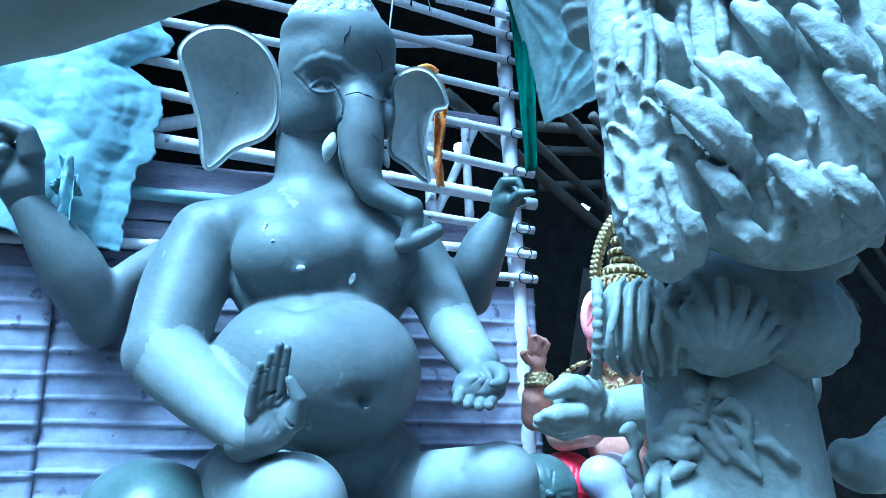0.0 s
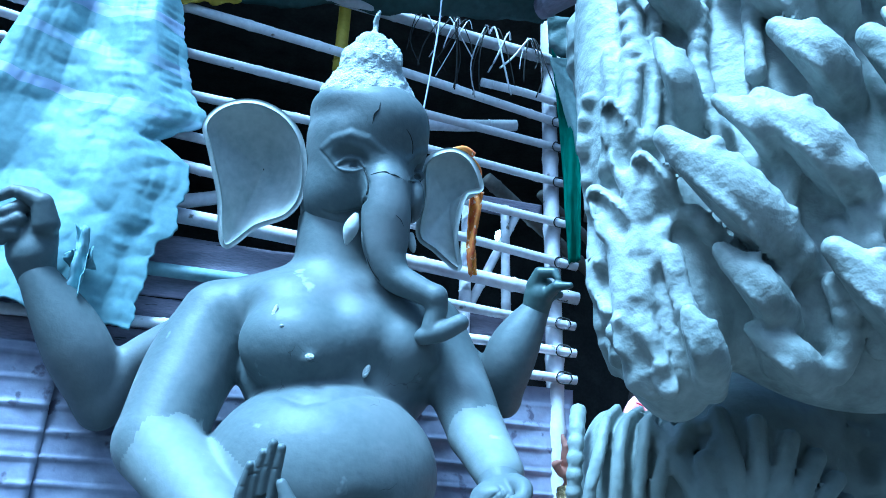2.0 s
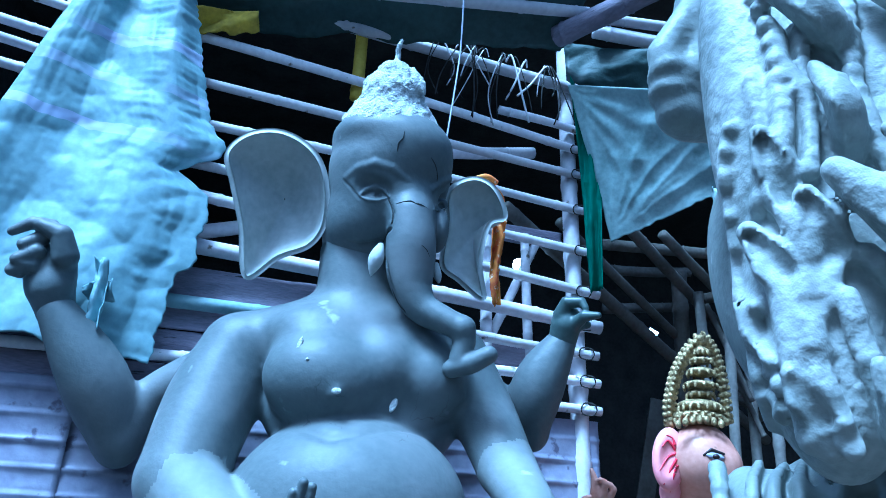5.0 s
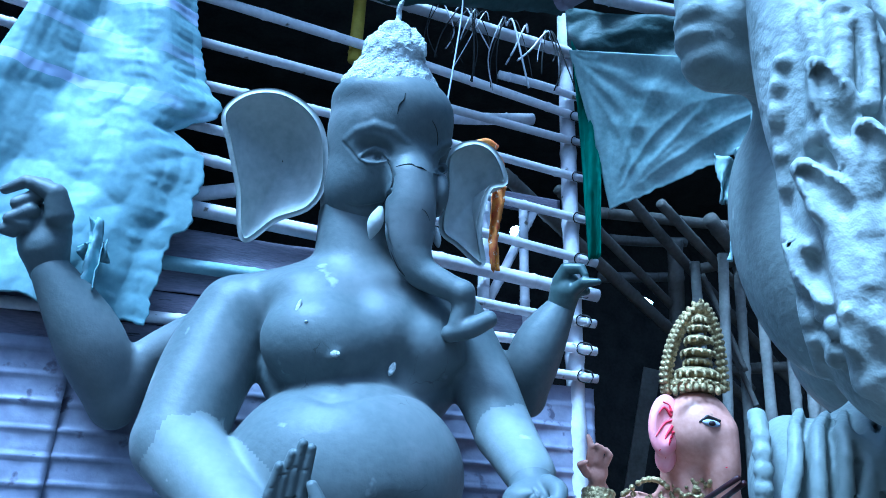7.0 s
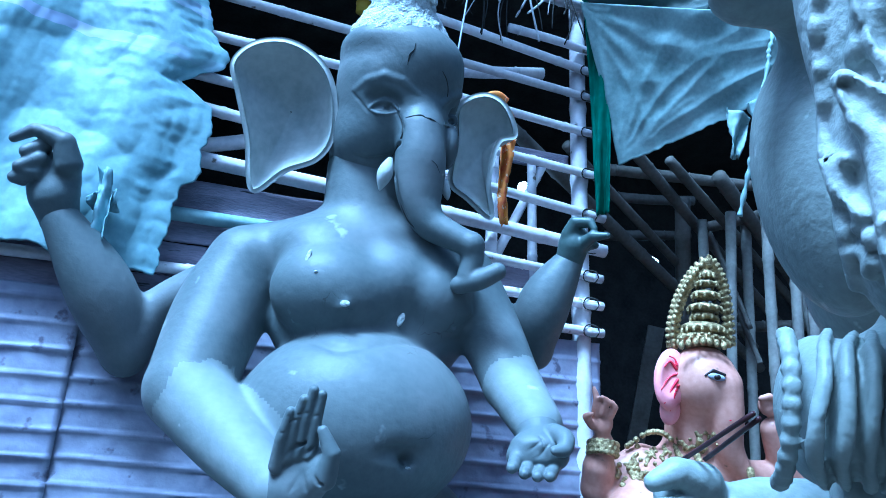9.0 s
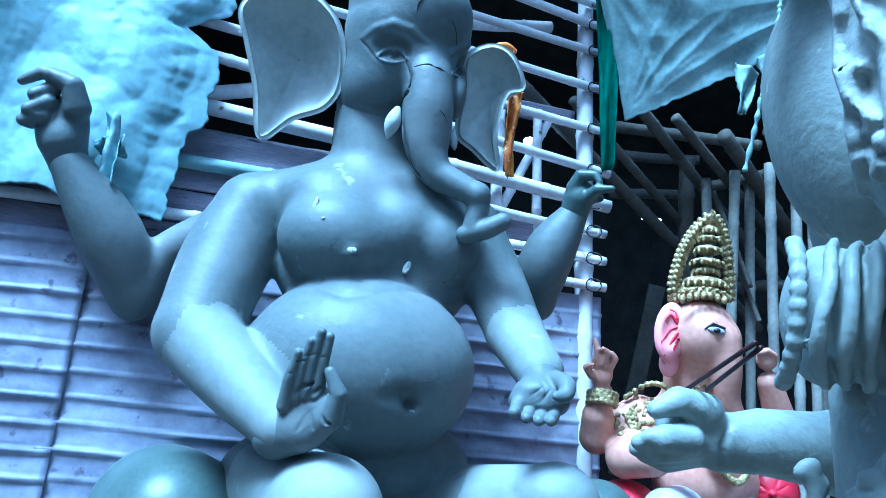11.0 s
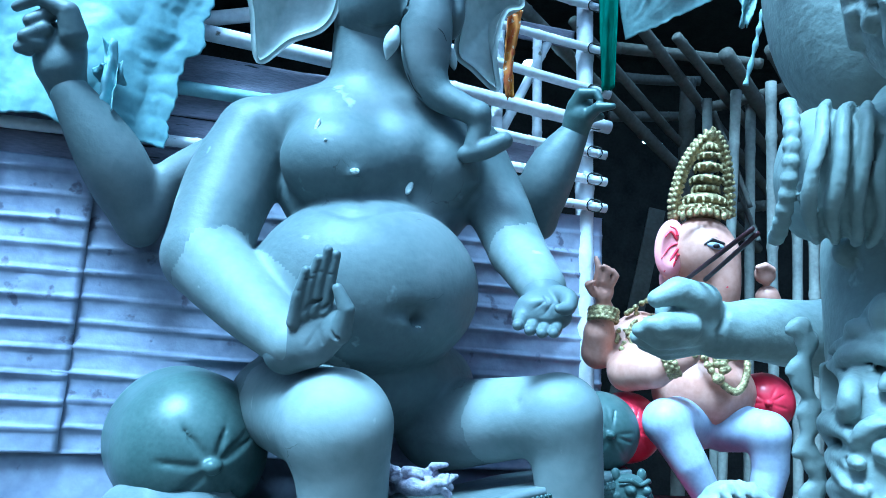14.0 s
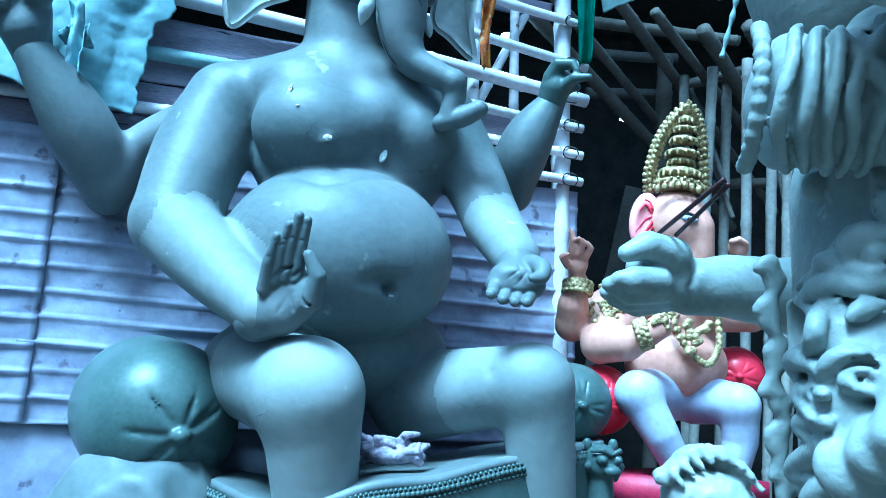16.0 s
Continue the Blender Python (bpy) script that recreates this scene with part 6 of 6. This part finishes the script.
    g.chain(mark, [0.007, 0.009, 0.006], 0.006)
    for p, q in rings:
        g.cap(p, q, 0.004, 0.003, 0.003)
    parts.append((*g.skin(), RED))
    # crown: a tiered cone before an arched back plate
    g = Clay((0.55, 3.0, 2.15), (1.25, 3.75, 2.85), 0.0042)
    for y, r, th in ((604, 0.105, 0.030), (584, 0.092, 0.030), (562, 0.056, 0.018), (546, 0.068, 0.018), (523, 0.056, 0.020), (503, 0.044, 0.014), (486, 0.028, 0.018)):
        c = sight(1243 + (604 - y) * 0.07, y, 3.18)
        g.ell(c, (r, r * 0.85, th), (0, 4, 0), 0.004)
        m = max(8, int(r * 190))
        for k in range(m):
            w = 2 * math.pi * k / m
            g.ell(c + Vector((r * math.cos(w), r * 0.85 * math.sin(w), -th * 0.45)), (0.007, 0.007, 0.014), (0, 0, 0), 0.003)
    for k in range(7):
        p = sight(1206 + 12.5 * k, 604 - 8 * math.sin(math.pi * k / 6) + 8, 3.075)
        g.ell(p, (0.012, 0.012, 0.018), (0, 0, 0), 0.003)
        g.ell(p + Vector((0, 0, 0.03)), (0.008, 0.010, 0.008), (0, 0, 0), 0.003)
    arch = [sight(x, y, 3.20) for x, y in ((1192, 612), (1190, 585), (1196, 555), (1204, 528), (1216, 504), (1232, 482), (1253, 464), (1268, 482), (1278, 508), (1284, 540), (1288, 575), (1289, 608))]
    for k in range(34):
        p, q = spline(arch, k / 33), spline(arch, min(1, (k + 1) / 33))
        g.ell(p, (0.019, 0.020, 0.021), (0, 0, 0), 0.003)
        d = (q - p).normalized() if k < 33 else Vector((0, 0, -1))
        out = Vector((-d.z, 0, d.x))
        for s, e, r in ((0.022, 0.0, 0.010), (-0.020, 0.006, 0.009), (0.004, 0.02, 0.010)):
            g.ell(p + out * s + Vector((0, -e, 0)), (r, r, r * 1.2), (0, 0, 0), 0.002)
    g.chain([sight(1253, 468, 3.19), sight(1254, 452, 3.18)], [0.018, 0.006], 0.006)
    parts.append((*g.skin(), GOLD))
    # bracelets, beaded cape and garland
    g = Clay((0.25, 2.8, 1.3), (1.3, 3.8, 2.2), 0.005)
    for p, r in cape:
        g.ell(p, (r, r, r), (0, 0, 0), 0.003)
    for k in range(24):
        g.ell(spline(strand, k / 23), (0.013,) * 3, (0, 0, 0), 0.002)

    def ring(c, d, r, n, s):
        d = Vector(d).normalized()
        a = d.orthogonal().normalized()
        b = d.cross(a)
        for k in (-1, 0, 1):
            for j in range(n):
                w = 2 * math.pi * (j + 0.5 * (k % 2)) / n
                g.ell(Vector(c) + d * k * s * 1.5 + (a * math.cos(w) + b * math.sin(w)) * r, (s, s, s), (0, 0, 0), 0.004)
    ring((0.481, 3.534, 1.841), (0.1, 0.1, 1), 0.055, 16, 0.013)
    ring((0.719, 3.392, 1.648), (1, -0.3, 0.35), 0.056, 16, 0.012)
    ring((0.655, 3.620, 1.728), (0.8, -0.3, 0.5), 0.09, 20, 0.011)
    for i in range(26):
        t = i / 25
        p = spline([(0.832, 3.462, 1.825), (0.886, 3.457, 1.643), (0.990, 3.467, 1.547), (1.043, 3.472, 1.629), (1.044, 3.494, 1.781)], t)
        g.ell(p, (0.016, 0.014, 0.016), (0, 0, 0), 0.005)
    for i in range(14):
        rr = random.Random(i)
        g.ell(Vector((0.951, 3.447, 1.646)) + Vector((rr.uniform(-0.06, 0.05), 0, rr.uniform(-0.07, 0.07))), (0.02, 0.018, 0.016), (0, 0, 0), 0.005)
    for i in range(14):
        p = spline([(0.596, 3.625, 1.866), (0.687, 3.609, 1.925), (0.759, 3.578, 1.902), (0.816, 3.561, 1.782)], i / 13)
        g.ell(p, (0.013,) * 3, (0, 0, 0), 0.004)
    parts.append((*g.skin(), GOLD))
    # legs in painted cloth
    g = Clay((0.4, 2.5, 0.9), (1.5, 3.7, 1.75), 0.009)
    g.chain([(0.867, 3.683, 1.420), (0.705, 3.425, 1.422)], [0.12, 0.085], 0.03)
    g.chain([(0.710, 3.427, 1.411), (0.792, 3.406, 1.265), (0.891, 3.439, 1.098)], [0.085, 0.07, 0.05], 0.03)
    g.chain([(1.011, 3.686, 1.415), (1.118, 3.487, 1.398)], [0.11, 0.08], 0.03)
    g.chain([(1.125, 3.489, 1.387), (1.136, 3.515, 1.255), (1.096, 3.528, 1.078)], [0.08, 0.07, 0.055], 0.03)
    g.ell((0.862, 3.393, 1.070), (0.06, 0.10, 0.04), (0, 0, 0), 0.02)
    parts.append((*g.skin(), CLOTH_WHITE))
    return thing("painted_idol", parts, None, "pink-painted elephant-headed idol with a gold tiered crown", "idol")


painted()
bolster("red_cushion", (1.248, 3.872, 1.527), (1.185, 3.570, 1.504), 0.13, RED, "red painted cushion with gold-edged end", 7)
ped = empty("painted_pedestal", (0.85, 3.4, 0), "red and blue painted pedestal under the small idol", "pedestal")
pz = (1.041, 3.648, 1.085)
under(ped, "slab", [(*box((0.86, 3.62, pz[2] - 0.03), (0.62, 0.5, 0.10), (0, 0, 15)), RED_DARK)])
under(ped, "block", [(*box((0.86, 3.66, (pz[2] - 0.08) / 2), (0.56, 0.42, pz[2] - 0.08), (0, 0, 15)), BLUE)])


def beast(name, c, s, label, mat):
    """A crouching beast's head: muzzle, brows, round eyes and ears."""
    c = Vector(c)
    g = Clay(c - Vector((s, s, s)) * 1.7, c + Vector((s, s, s)) * 1.7, s * 0.04)
    g.ell(c, (s * 0.8, s * 0.85, s * 0.8), (0, 0, 0), 0.1 * s)
    f = Vector((0.35, -0.94, 0))
    r = Vector((0.94, 0.35, 0))
    u = Vector((0, 0, 1))
    for sg in (-1, 1):
        g.ell(c + f * s * 0.72 + r * sg * s * 0.34 + u * s * 0.18, (s * 0.24,) * 3, (0, 0, 0), 0.05 * s)
        g.ell(c + f * s * 0.92 + r * sg * s * 0.36 + u * s * 0.18, (s * 0.13,) * 3, (0, 0, 0), 0.03 * s)
        g.chain([c + f * s * 0.85 + r * sg * s * 0.06 + u * s * 0.4, c + f * s * 0.85 + r * sg * s * 0.4 + u * s * 0.56, c + f * s * 0.5 + r * sg * s * 0.72 + u * s * 0.5], [s * 0.08, s * 0.11, s * 0.06], 0.05 * s)
        g.ell(c + r * sg * s * 0.62 + u * s * 0.75, (s * 0.2, s * 0.15, s * 0.26), (0, 0, 0), 0.06 * s)
        for i in range(4):
            g.ell(c + f * s * (0.3 - 0.2 * i) + r * sg * s * (0.78 + 0.04 * i) - u * s * (0.1 + 0.17 * i), (s * 0.18,) * 3, (0, 0, 0), 0.05 * s)
    g.ell(c + f * s * 0.95 - u * s * 0.25, (s * 0.36, s * 0.3, s * 0.25), (0, 0, 20), 0.08 * s)
    g.cap(c + f * s * 1.15 - u * s * 0.45 - r * s * 0.3, c + f * s * 1.15 - u * s * 0.45 + r * s * 0.3, s * 0.05, s * 0.05, 0.04 * s, True)
    g.cap(c - u * s * 0.4, c - u * s * 1.6, s * 0.55, s * 0.6, 0.1 * s)
    v, fa = g.skin()
    z0 = c.z - s * 1.5
    return thing(name, [(v, fa, mat), (*box((c.x, c.y, z0 / 2), (s * 0.9, s * 0.9, z0), (0, 0, 19)), mat)], None, label, "statue")


beast("beast_statue", (0.511, 3.166, 1.165), 0.085, "small dark clay beast statue beside the seat", CLAY_DARK)


def rough_crest():
    c = Vector((0.562, 2.149, 1.161))
    g = Clay(c - Vector((0.2, 0.2, 0.25)), c + Vector((0.25, 0.2, 0.2)), 0.006)
    g.ell(c, (0.11, 0.10, 0.085), (0, 20, 0), 0.02)
    rng = random.Random(6)
    for i in range(9):
        t = i / 8
        p = c + Vector((-0.11 + 0.17 * t, -0.03, 0.055 + 0.055 * math.sin(math.pi * t)))
        g.ell(p, (0.024, 0.03, 0.02), (rng.uniform(-30, 30), rng.uniform(-40, 40), 0), 0.01)
        g.chain([p, p + Vector((0.01, -0.03, 0.012)), p + Vector((0.03, -0.05, -0.012))], [0.012, 0.012, 0.006], 0.008)
    v, f = g.skin()
    v = np.array([p + 0.006 * np.array(noise.noise_vector(Vector(p) * 35)) for p in v])
    thing("rough_clay_crest", [(v, f, CLAY_NEAR), (*box((c.x, c.y, (c.z - 0.06) / 2), (0.12, 0.12, c.z - 0.06)), CLAY_NEAR)], None, "unfinished rough clay crest on a stand", "clay model")


rough_crest()
